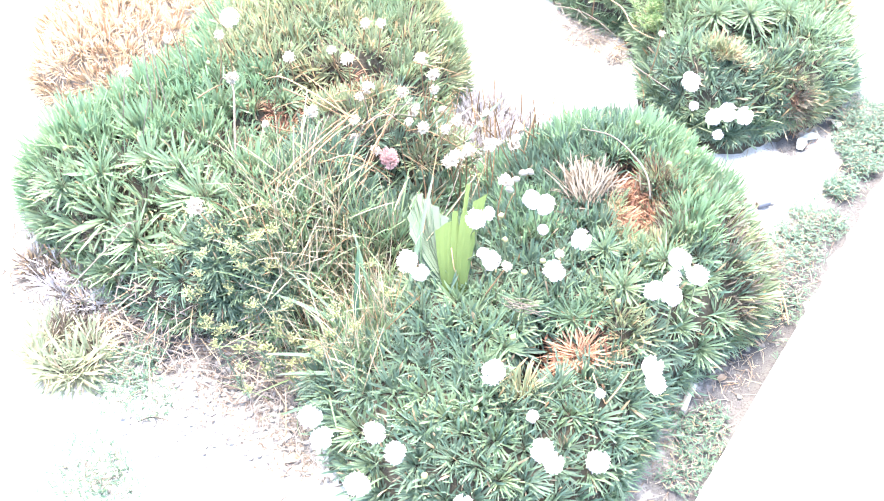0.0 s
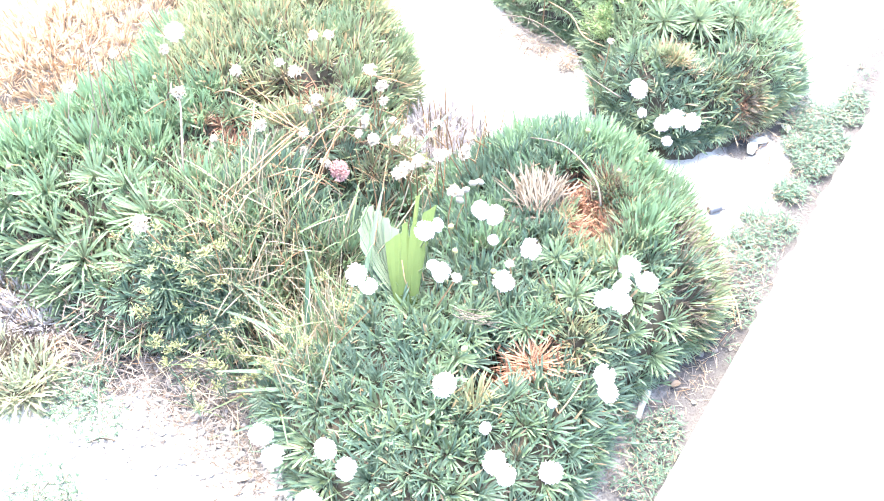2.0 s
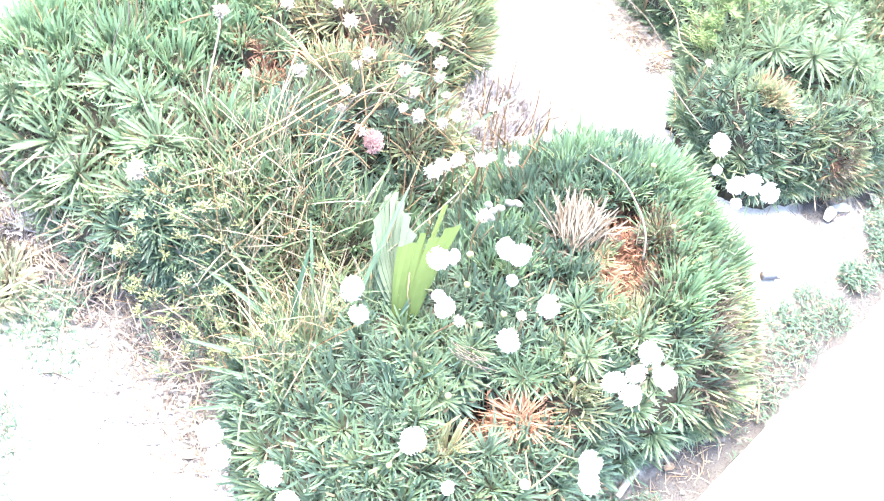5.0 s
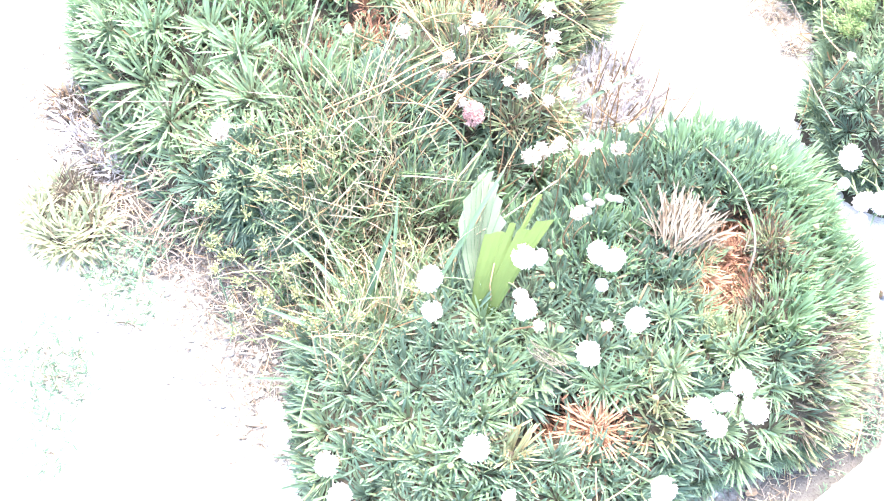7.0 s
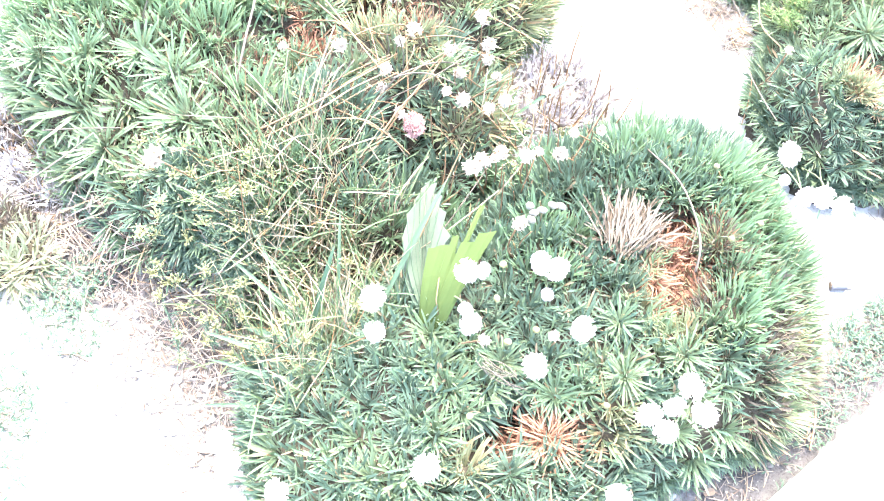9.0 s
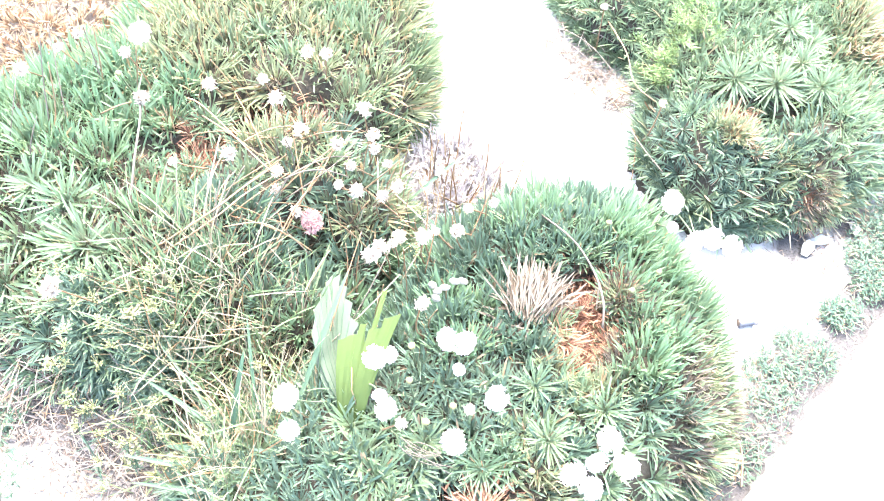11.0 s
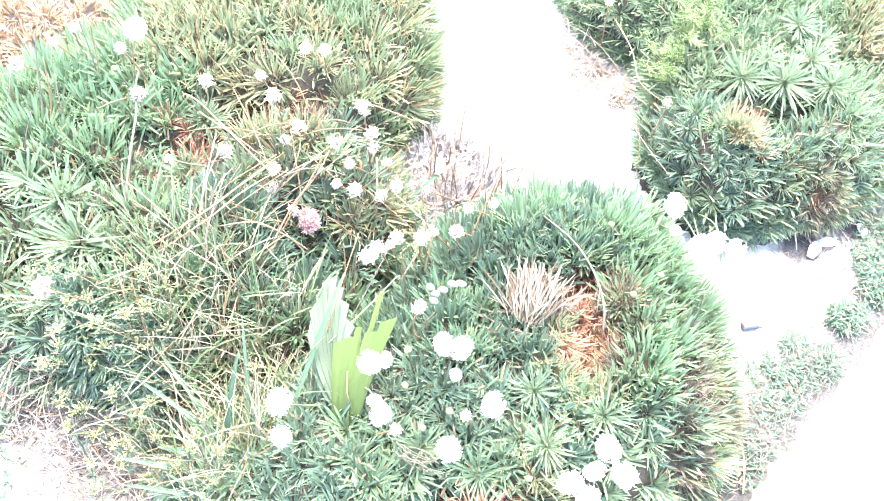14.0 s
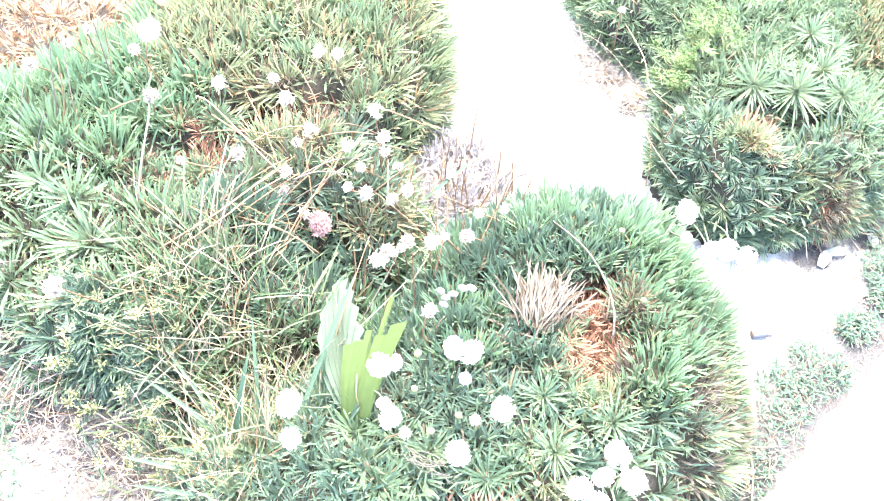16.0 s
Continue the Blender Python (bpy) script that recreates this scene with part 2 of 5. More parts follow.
def bow(a, b, sag, n=7, side=(0, 0, 1)):
    """Points on a bowed line from a to b."""
    a, b, side = Vector(a), Vector(b), Vector(side)
    return [a.lerp(b, i / (n - 1)) + side * (sag * math.sin(math.pi * i / (n - 1))) for i in range(n)]


# ---- ground and pavement ----
KERB_A, KERB_B = Vector((0.354, 0.545)), Vector((0.775, 1.225))
KERB_D = (KERB_B - KERB_A).normalized()
KERB_N = Vector((KERB_D.y, -KERB_D.x))   # towards the pavement


def soil_height(x, y):
    return 0.008 * noise.noise((x * 5, y * 5, 3)) + 0.003 * noise.noise((x * 23, y * 23, 7)) + 0.0015 * noise.noise((x * 70, y * 70, 1)) - 0.004


def build_ground():
    inner = np.linspace(-1.1, 1.3, 161)
    far = np.array([0.2, 0.6, 1.5, 4, 10, 30, 90, 250])
    xs = np.concatenate([-1.1 - far[::-1], inner, 1.3 + far])
    ys = np.concatenate([-0.2 - far[::-1], np.linspace(-0.2, 2.2, 161), 2.2 + far])
    verts = [(x, y, soil_height(x, y)) for y in ys for x in xs]
    n = len(xs)
    faces = [(j * n + i, j * n + i + 1, (j + 1) * n + i + 1, (j + 1) * n + i) for j in range(len(ys) - 1) for i in range(n - 1)]
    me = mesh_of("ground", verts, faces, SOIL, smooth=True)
    # dark spots at the cushions' feet: brown soil and painted shade together
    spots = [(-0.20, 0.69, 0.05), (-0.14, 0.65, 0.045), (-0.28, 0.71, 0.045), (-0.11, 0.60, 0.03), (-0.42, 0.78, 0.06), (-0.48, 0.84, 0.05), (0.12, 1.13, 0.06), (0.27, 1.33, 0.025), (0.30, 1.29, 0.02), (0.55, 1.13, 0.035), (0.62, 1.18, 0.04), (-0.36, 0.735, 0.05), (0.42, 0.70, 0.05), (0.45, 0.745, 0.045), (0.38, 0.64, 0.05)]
    earth_shade = []
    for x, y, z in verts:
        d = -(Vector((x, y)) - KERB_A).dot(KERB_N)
        # strip beside the kerb: grey mud plus shade painted in, darkest at the edge
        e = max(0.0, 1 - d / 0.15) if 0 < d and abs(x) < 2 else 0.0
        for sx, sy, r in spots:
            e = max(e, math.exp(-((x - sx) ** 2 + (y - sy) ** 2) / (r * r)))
        earth_shade.append(e)
    me.attributes.new("earth_shade", "FLOAT", "POINT").data.foreach_set("value", earth_shade)
    ob = new("ground", me)
    tagged(ob, "pale dry sandy soil with scattered plant debris", "ground", kind="structure")


build_ground()


def build_pavement():
    bm = bmesh.new()
    a, b = KERB_A - KERB_D * 2.5, KERB_A + KERB_D * 3.5
    n = 60
    rows = []
    for i in range(n + 1):
        q = a.lerp(b, i / n)
        q = q + KERB_N * (0.003 * noise.noise((i * 0.9, 0, 5)))
        o = q + KERB_N * 1.4
        rows.append([bm.verts.new((q.x, q.y, -0.06)), bm.verts.new((q.x, q.y, 0.010)), bm.verts.new((q.x + KERB_N.x * 0.004, q.y + KERB_N.y * 0.004, 0.014)),
                     bm.verts.new((o.x, o.y, 0.014)), bm.verts.new((o.x, o.y, -0.06))])
    for r, s in zip(rows, rows[1:]):
        for k in range(4):
            bm.faces.new((r[k], r[k + 1], s[k + 1], s[k]))
    bmesh.ops.recalc_face_normals(bm, faces=bm.faces)
    me = bpy.data.meshes.new("pavement")
    bm.to_mesh(me)
    me.materials.append(CONCRETE)
    tagged(new("pavement", me), "white concrete path with a straight edge", "path", kind="structure")


build_pavement()

# ---- cushion plants ----


def edge_distance(poly, x, y):
    """How far (x, y) lies inside the closed outline; negative outside. Also the way outwards."""
    best, inside, way = 1e9, False, Vector((0, 0))
    q = Vector((x, y))
    for i in range(len(poly)):
        a, b = Vector(poly[i]), Vector(poly[i - 1])
        t = max(0, min(1, (q - a).dot(b - a) / (b - a).length_squared))
        c = a + (b - a) * t
        d = (q - c).length
        if d < best:
            best, way = d, (c - q)
        if (a.y > y) != (b.y > y) and x < (b.x - a.x) * (y - a.y) / (b.y - a.y) + a.x:
            inside = not inside
    way = way.normalized() if way.length > 1e-6 else Vector((0, 1))
    return (best, way) if inside else (-best, -way)


class Mound:
    def __init__(self, poly, high, holes=()):
        self.poly, self.high, self.holes = poly, high, holes

    def height(self, x, y):
        d, _ = edge_distance(self.poly, x, y)
        if d < 0:
            return -0.02
        h = self.high * (1 - math.exp(-d / 0.035)) * (1 + 0.22 * noise.noise((x * 7, y * 7, 0)))
        for hx, hy, r, depth in self.holes:
            e = math.hypot(x - hx, y - hy) / r
            h -= depth * math.exp(-e * e * e)
        return max(h, 0.004)

    def normal(self, x, y):
        e = 0.008
        return Vector((self.height(x - e, y) - self.height(x + e, y), self.height(x, y - e) - self.height(x, y + e), 2 * e)).normalized()

    def mesh(self, name, mat=None):
        xs, ys = [p[0] for p in self.poly], [p[1] for p in self.poly]
        nx, ny = int((max(xs) - min(xs)) / 0.014) + 3, int((max(ys) - min(ys)) / 0.014) + 3
        verts, faces = [], []
        for j in range(ny):
            for i in range(nx):
                x, y = min(xs) - 0.014 + i * 0.014, min(ys) - 0.014 + j * 0.014
                h = self.height(x, y)
                verts.append((x, y, h + 0.006 * noise.noise((x * 60, y * 60, 0)) if h > 0 else -0.02))
        for j in range(ny - 1):
            for i in range(nx - 1):
                q = (j * nx + i, j * nx + i + 1, (j + 1) * nx + i + 1, (j + 1) * nx + i)
                if any(verts[k][2] > -0.019 for k in q):
                    faces.append(q)
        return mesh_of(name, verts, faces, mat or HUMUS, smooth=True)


def rosette_mesh(mat, seed, count, length, width, lo, hi, droop=0.5, core=0.006):
    """A tuft of strap leaves about +z: lo and hi are the leaves' angles from the axis."""
    rng, g = random.Random(seed), Leaves()
    for i in range(count):
        s = i / (count - 1)
        az = i * 2.39996 + rng.uniform(-0.35, 0.35)
        el = radians(lo + (hi - lo) * s ** 0.8 + rng.uniform(-7, 7))
        out = Vector((math.cos(az), math.sin(az), 0))
        d = out * math.sin(el) + Vector((0, 0, 1)) * math.cos(el)
        up = Vector((0, 0, 1)) * math.sin(el) - out * math.cos(el)
        size = length * rng.uniform(0.75, 1.15) * (0.72 + 0.28 * math.sin(math.pi * min(1, 0.25 + s * 0.8))) * (min(1, 0.5 + 1.6 * s) if core < 0.01 else 1)
        g.blade(out * core * rng.uniform(0.3, 1) * (min(1, 0.1 + 2 * s) if core < 0.01 else 1) + Vector((0, 0, -0.006)), d, up, size, width * rng.uniform(0.8, 1.15), bend=droop * rng.uniform(-0.1, 1.2) * (0.3 + s),
                fold=0.22, rows=4, blunt=rng.uniform(0.3, 0.65), twist=rng.uniform(-0.4, 0.4))
    return g.mesh("rosette", mat)


KINDS = {
    "open": [rosette_mesh(GREEN, 10 + i, 92, 0.037, 0.0025, 7, 88, 0.65) for i in range(6)],
    "open_deep": [rosette_mesh(DEEP, 20 + i, 92, 0.036, 0.0025, 7, 88, 0.65) for i in range(6)],
    "upright": [rosette_mesh(GREEN, 30 + i, 105, 0.040, 0.0021, 2, 38, 0.35, 0.019) for i in range(6)],
    "upright_deep": [rosette_mesh(DEEP, 40 + i, 105, 0.040, 0.0021, 2, 40, 0.35, 0.019) for i in range(6)],
    "broad_deep": [rosette_mesh(DEEP, 190 + i, 88, 0.041, 0.0027, 2, 42, 0.4, 0.018) for i in range(5)],
    "star_broad": [rosette_mesh(STAR, 155 + i, 58, 0.043, 0.0028, 8, 90, 0.65, 0.008) for i in range(4)],
    "broad": [rosette_mesh(SEA, 180 + i, 84, 0.045, 0.0028, 2, 44, 0.4, 0.018) for i in range(5)],
    "yellow": [rosette_mesh(YELLOWING, 50 + i, 80, 0.041, 0.0022, 2, 62, 0.5, 0.014) for i in range(5)],
    "straw": [rosette_mesh(STRAW, 60 + i, 56, 0.040, 0.0023, 4, 70, 0.7, 0.014) for i in range(4)],
    "grey": [rosette_mesh(GREY, 70 + i, 70, 0.044, 0.0020, 4, 85, 0.9, 0.012) for i in range(3)],
    "star": [rosette_mesh(STAR, 150 + i, 66, 0.041, 0.0025, 8, 92, 0.7, 0.007) for i in range(4)],
    "orange": [rosette_mesh(ORANGE, 160 + i, 62, 0.048, 0.0016, 20, 105, 2.3, 0.008) for i in range(2)],
    "tan": [rosette_mesh(TAN, 90 + i, 90, 0.036, 0.0018, 2, 50, 0.8, 0.020) for i in range(3)],
    "tan_tight": [rosette_mesh(TAN, 170 + i, 70, 0.040, 0.0018, 0, 85, 1.6, 0.012) for i in range(3)],
    "rust": [rosette_mesh(RUST, 80 + i, 56, 0.034, 0.0016, 20, 100, 1.9, 0.012) for i in range(4)],
}


def scatter(poly, gap, rng, margin, tries=9000):
    """Places inside the outline that keep apart by gap."""
    xs, ys = [p[0] for p in poly], [p[1] for p in poly]
    cells, out = {}, []
    for _ in range(tries):
        x, y = rng.uniform(min(xs), max(xs)), rng.uniform(min(ys), max(ys))
        i, j = int(x // gap), int(y // gap)
        if any(math.hypot(x - a, y - b) < gap for u in (-1, 0, 1) for v in (-1, 0, 1) for a, b in cells.get((i + u, j + v), ())):
            continue
        if edge_distance(poly, x, y)[0] < margin:
            continue
        cells.setdefault((i, j), []).append((x, y))
        out.append((x, y))
    return out


def tuft_pose(mound, x, y, size, rng, lean=0.35, stray=0.2, rise=0.002, south=0.0):
    axis = (mound.normal(x, y) + Vector((0, 0, lean)) + Vector((rng.uniform(-stray, stray), rng.uniform(-stray, stray) - south, 0))).normalized()
    turn = axis.to_track_quat("Z", "Y").to_matrix().to_4x4()
    return Matrix.Translation((x, y, mound.height(x, y) + rise)) @ turn @ Matrix.Rotation(rng.uniform(0, 6.28), 4, "Z") @ Matrix.Scale(size * rng.uniform(0.85, 1.15), 4)


def rim(poly, gap):
    """Places along the outline, a little inside it."""
    for i in range(len(poly)):
        a, b = Vector(poly[i - 1]), Vector(poly[i])
        n = max(1, round((b - a).length / gap))
        for k in range(n):
            q = a.lerp(b, (k + 0.5) / n)
            mid = Vector((sum(p[0] for p in poly) / len(poly), sum(p[1] for p in poly) / len(poly)))
            yield q + (mid - q).normalized() * 0.010


def filler(mound, kind_at, per_m2, rng):
    """Loose leaves between the tufts, by material."""
    mats = {"broad": SEA, "star_broad": STAR, "tan_tight": TAN, "star": STAR, "withered": LITTER, "tan": TAN, "pale": PALE, "yellow": YELLOWING, "straw": STRAW, "grey": GREY, "rust": RUST, "open": GREEN, "upright": GREEN}
    xs, ys = [p[0] for p in mound.poly], [p[1] for p in mound.poly]
    withered = {"grey": 0.04, "yellow": 0.2, "rust": 0.5, "star": 0.12}
    sets = {}
    for _ in range(int(per_m2 * (max(xs) - min(xs)) * (max(ys) - min(ys)))):
        x, y = rng.uniform(min(xs), max(xs)), rng.uniform(min(ys), max(ys))
        if edge_distance(mound.poly, x, y)[0] < 0.002:
            continue
        kind = kind_at(x, y, rng)[0]
        if kind == "bare" or kind.startswith("open") and rng.random() < 0.3:
            continue
        mat = mats.get(kind, DEEP)
        dead = rng.random() < withered.get(kind, 0.07)
        if dead:
            mat = rng.choice([STRAW, HAY, TAN])
        n = mound.normal(x, y)
        d = (n + Vector((rng.gauss(0, 0.4), rng.gauss(0, 0.4), rng.uniform(0.2, 1.2)))).normalized()
        sets.setdefault(mat.name, (mat, Leaves()))[1].blade(Vector((x, y, mound.height(x, y) - 0.003)), d, (rng.uniform(-1, 1), rng.uniform(-1, 1), 1), rng.uniform(0.018, 0.026) if dead else rng.uniform(0.02, 0.038), rng.uniform(0.0014, 0.0022) if dead else rng.uniform(0.0020, 0.0030),
                                                           bend=rng.uniform(0, 0.7), rows=3)
    return sets.values()


TALL = ("upright", "upright_deep", "broad", "broad_deep")


def cushion(name, label, mound, gap, kind_at, seed, group="cushion plants on the sandy ground", per_m2=9000, mat=None):
    rng = random.Random(seed)
    plant = tagged(new(name), label, "plant", group)
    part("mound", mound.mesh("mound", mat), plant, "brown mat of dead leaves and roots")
    places = scatter(mound.poly, gap, rng, 0.018)
    for x, y in places:
        kind, size = kind_at(x, y, rng)
        if kind == "bare":
            continue
        part("rosette", rng.choice(KINDS[kind]), plant, "", tuft_pose(mound, x, y, size, rng, 1.6 if kind in TALL else 0.5, 0.2 if kind in TALL else 0.4))
    for q in rim(mound.poly, gap * 0.6):
        kind, size = kind_at(q.x, q.y, rng)
        part("rosette", rng.choice(KINDS[kind]), plant, "", tuft_pose(mound, q.x, q.y, max(size * 0.68, 0.62), rng, 0.25))
    for mat, g in filler(mound, kind_at, per_m2, rng):
        tagged(part("loose_leaves", g.mesh("loose_leaves", mat), plant), kind="stuff")
    return plant


def near(x, y, cx, cy, r):
    return math.hypot(x - cx, y - cy) < r


REAR = Mound([(-0.542, 0.96), (-0.495, 0.87), (-0.415, 0.82), (-0.345, 0.765), (-0.28, 0.735), (-0.20, 0.745), (-0.12, 0.72), (-0.02, 0.78), (0.04, 0.86), (0.075, 0.95),
              (0.08, 1.05), (0.03, 1.12), (0.07, 1.2), (0.055, 1.29), (0.02, 1.40), (-0.06, 1.50), (-0.24, 1.50), (-0.33, 1.30), (-0.37, 1.19), (-0.455, 1.115), (-0.52, 1.045)],
             0.092, [(-0.205, 1.026, 0.022, 0.04), (-0.165, 1.052, 0.022, 0.04), (-0.142, 1.086, 0.022, 0.05), (-0.15, 1.108, 0.026, 0.04), (-0.11, 1.108, 0.028, 0.04), (-0.064, 1.132, 0.024, 0.035), (-0.30, 0.865, 0.03, 0.035), (-0.02, 0.95, 0.05, 0.04), (-0.17, 0.98, 0.025, 0.03), (-0.08, 0.80, 0.06, 0.03)])
FRONT = Mound([(-0.115, 0.665), (-0.072, 0.585), (-0.025, 0.515), (0.04, 0.46), (0.12, 0.445), (0.215, 0.485), (0.275, 0.55), (0.315, 0.62), (0.330, 0.668), (0.408, 0.738),
               (0.464, 0.795), (0.480, 0.88), (0.450, 0.98), (0.405, 1.05), (0.355, 1.105), (0.27, 1.12), (0.19, 1.09), (0.12, 1.03), (0.065, 0.93), (0.03, 0.85), (-0.03, 0.775)],
              0.1, [(0.307, 0.925, 0.024, 0.018), (0.305, 0.895, 0.028, 0.02), (0.303, 0.865, 0.026, 0.02), (0.178, 0.69, 0.024, 0.055), (0.156, 0.658, 0.022, 0.055), (0.215, 0.688, 0.036, 0.02), (0.292, 0.953, 0.02, 0.05)])
SIDE = Mound([(0.185, 1.46), (0.24, 1.388), (0.318, 1.348), (0.337, 1.265), (0.332, 1.195), (0.39, 1.12), (0.455, 1.098), (0.53, 1.13), (0.60, 1.17), (0.665, 1.235),
              (0.675, 1.31), (0.67, 1.44), (0.61, 1.60), (0.40, 1.66), (0.22, 1.57)], 0.1, [(0.486, 1.248, 0.032, 0.045), (0.531, 1.272, 0.024, 0.035), (0.43, 1.257, 0.024, 0.035)])


def rear_kind(x, y, rng):
    if any(near(x, y, hx, hy, 0.017) for hx, hy in ((-0.142, 1.088), (-0.066, 1.135))):
        return "bare", 0
    if any(near(x, y, hx, hy, 0.02) for hx, hy in ((-0.15, 1.108), (-0.11, 1.108), (-0.062, 1.118), (-0.185, 1.04), (-0.165, 1.055), (-0.21, 1.026), (-0.30, 0.865))):
        return "rust", 0.8
    if y > 1.13 and x > -0.3:
        return rng.choice(["yellow", "yellow", "yellow", "yellow", "open"] if x < -0.08 else ["upright", "yellow", "yellow"]), 1.0
    if x < -0.3 and y < 0.9 or (x < -0.15 and y < 0.83):
        return (rng.choice(["star_broad", "star_broad", "open"]), 1.0) if y > 0.8 else (rng.choice(["open_deep", "open"]), 0.9)
    if x > -0.17 and 0.85 < y < 0.99:
        return rng.choice(["broad_deep", "broad_deep", "broad"]), 0.9
    if x > -0.2 and y < 0.85:
        return rng.choice(["upright_deep", "upright", "upright", "open"]), 0.85
    if y > 0.98 and x > -0.2:
        return rng.choice(["open", "yellow", "open", "open_deep"]), 0.95
    if x < -0.3 and y > 0.98:
        return rng.choice(["broad", "broad", "broad", "upright"]), 1.0
    return rng.choice(["broad", "broad", "open", "star_broad"]), 1.0


def front_kind(x, y, rng):
    if any(near(x, y, hx, hy, 0.024) for hx, hy in ((0.178, 0.690), (0.156, 0.660))):
        return "bare", 0
    if any(near(x, y, hx, hy, 0.029) for hx, hy in ((0.296, 0.955), (0.302, 0.93), (0.304, 0.90), (0.302, 0.876), (0.19, 0.690), (0.222, 0.687))):
        return "rust", 0.8
    if near(x, y, 0.236, 0.928, 0.033):
        return "bare", 0
    if near(x, y, 0.304, 0.875, 0.055):
        return rng.choice(["yellow", "upright", "upright"]), 0.78
    if x > 0.395 and 0.76 < y < 0.95:
        return rng.choice(["yellow", "upright", "upright_deep", "tan", "yellow", "tan"]), 0.8
    if y > 0.83 and x < 0.335:
        return rng.choice(["broad_deep", "broad_deep", "broad"]), 0.85
    if y > 0.83 and x < 0.40:
        return rng.choice(["upright", "broad", "yellow" if y < 0.97 else "broad"]), 0.85
    if y > 0.85:
        return rng.choice(["upright", "open"]), 0.95
    if near(x, y, 0.138, 0.623, 0.02) or near(x, y, 0.282, 0.725, 0.02):
        return "yellow", 0.8
    return rng.choice(["open_deep", "open_deep", "open"]), 0.9


def side_kind(x, y, rng):
    if any(near(x, y, hx, hy, 0.016) for hx, hy in ((0.466, 1.243), (0.492, 1.25), (0.52, 1.268))):
        return "bare", 0
    if near(x, y, 0.433, 1.25, 0.02):
        return "rust", 0.8
    if x > 0.57 and y > 1.37:
        return rng.choice(["straw", "yellow", "yellow"]), 1.0
    if near(x, y, 0.44, 1.213, 0.022):
        return "yellow", 0.6
    if near(x, y, 0.57, 1.155, 0.03):
        return rng.choice(["yellow", "tan", "open"]), 0.75
    if y < 1.19:
        return rng.choice(["open_deep", "open_deep", "open", "yellow" if x > 0.5 else "open_deep"]), 0.57
    if y < 1.26:
        return rng.choice(["open_deep", "open", "star" if x > 0.47 else "open", "open_deep"]), 0.57
    return rng.choice(["open", "open", "star"]), 0.62


DRY = Mound([(-0.60, 1.17), (-0.55, 1.13), (-0.45, 1.14), (-0.38, 1.20), (-0.34, 1.30), (-0.27, 1.48), (-0.40, 1.56), (-0.56, 1.45), (-0.62, 1.30)], 0.06)

rear_plant = cushion("cushion_plant", "green cushion of strap-leaved thrift with yellowing tufts behind", REAR, 0.036, rear_kind, 1, per_m2=25000)
front_plant = cushion("cushion_plant", "dark green thrift cushion with reddish dead hollows and white flowers", FRONT, 0.0245, front_kind, 2, per_m2=25000)
hand = random.Random(31)
DEAD = [(0.305 + hand.gauss(0, 0.010), hand.uniform(0.862, 0.965), "rust", hand.uniform(0.6, 0.95)) for _ in range(52)]
DEAD += [(0.200 + hand.gauss(0, 0.016), 0.690 + hand.gauss(0, 0.009), "rust", hand.uniform(0.6, 0.9)) for _ in range(10)]
DEAD += [(0.328 + hand.gauss(0, 0.008), hand.uniform(0.86, 0.96), hand.choice(["yellow", "tan"]), hand.uniform(0.5, 0.7)) for _ in range(12)]
DEAD += [(0.305 + hand.gauss(0, 0.014), 0.890 + hand.gauss(0, 0.015), hand.choice(["tan", "orange", "rust"]), hand.uniform(0.45, 0.7)) for _ in range(12)]
DEAD += [(0.222, 0.688, "orange", 1.05), (0.226, 0.680, "orange", 0.95), (0.214, 0.682, "orange", 0.9), (0.205, 0.692, "orange", 0.7)]
for tx, ty, kind, size in DEAD:
    part("dead_rosette", hand.choice(KINDS[kind]), front_plant, "withered brown rosette", tuft_pose(FRONT, tx, ty, size, hand, 0.5, 0.2, 0.016 if kind == "orange" or ty > 0.91 else 0.008))


def combed_fan(parent, foot, aim, spread, count, lengths, mat, seed, label):
    """A withered tuft whose long leaves all lie combed over to one side."""
    rng, g = random.Random(seed), Leaves()
    for _ in range(count):
        back = rng.random()
        q = Vector((foot[0] + rng.gauss(0, 0.011) + math.sin(aim) * 0.028 * back, foot[1] + rng.gauss(0, 0.006) + math.cos(aim) * 0.028 * back, foot[2] + rng.uniform(-0.004, 0.010) - 0.004 * back))
        a = aim + rng.gauss(0, spread)
        g.blade(q, (math.sin(a), math.cos(a), rng.uniform(0.15, 0.75)), (0, 0, 1), rng.uniform(*lengths), rng.uniform(0.0016, 0.0026), bend=rng.uniform(0.2, 1.1), rows=4, blunt=0.4, twist=rng.uniform(-0.5, 0.5))
    tagged(part("dead_rosette", g.mesh("dead_rosette", mat), parent, label), kind="stuff")


combed_fan(front_plant, (0.228, 0.889, 0.116), 0.05, 0.36, 270, (0.03, 0.05), TAN, 401, "pale tan withered leaves combed to one side")
combed_fan(front_plant, (0.232, 0.905, 0.106), 1.0, 0.3, 36, (0.026, 0.044), TAN, 402, "pale tan withered leaves combed to one side")
combed_fan(front_plant, (0.226, 0.900, 0.104), -2.4, 0.8, 44, (0.016, 0.03), TAN, 403, "pale tan withered leaves combed to one side")
combed_fan(front_plant, (0.304, 0.925, 0.098), 0.9, 0.7, 34, (0.018, 0.034), TAN, 404, "pale tan withered leaves combed to one side")
side_plant = cushion("cushion_plant", "green thrift cushion beside the bare sandy strip", SIDE, 0.0170, side_kind, 3, per_m2=26000)
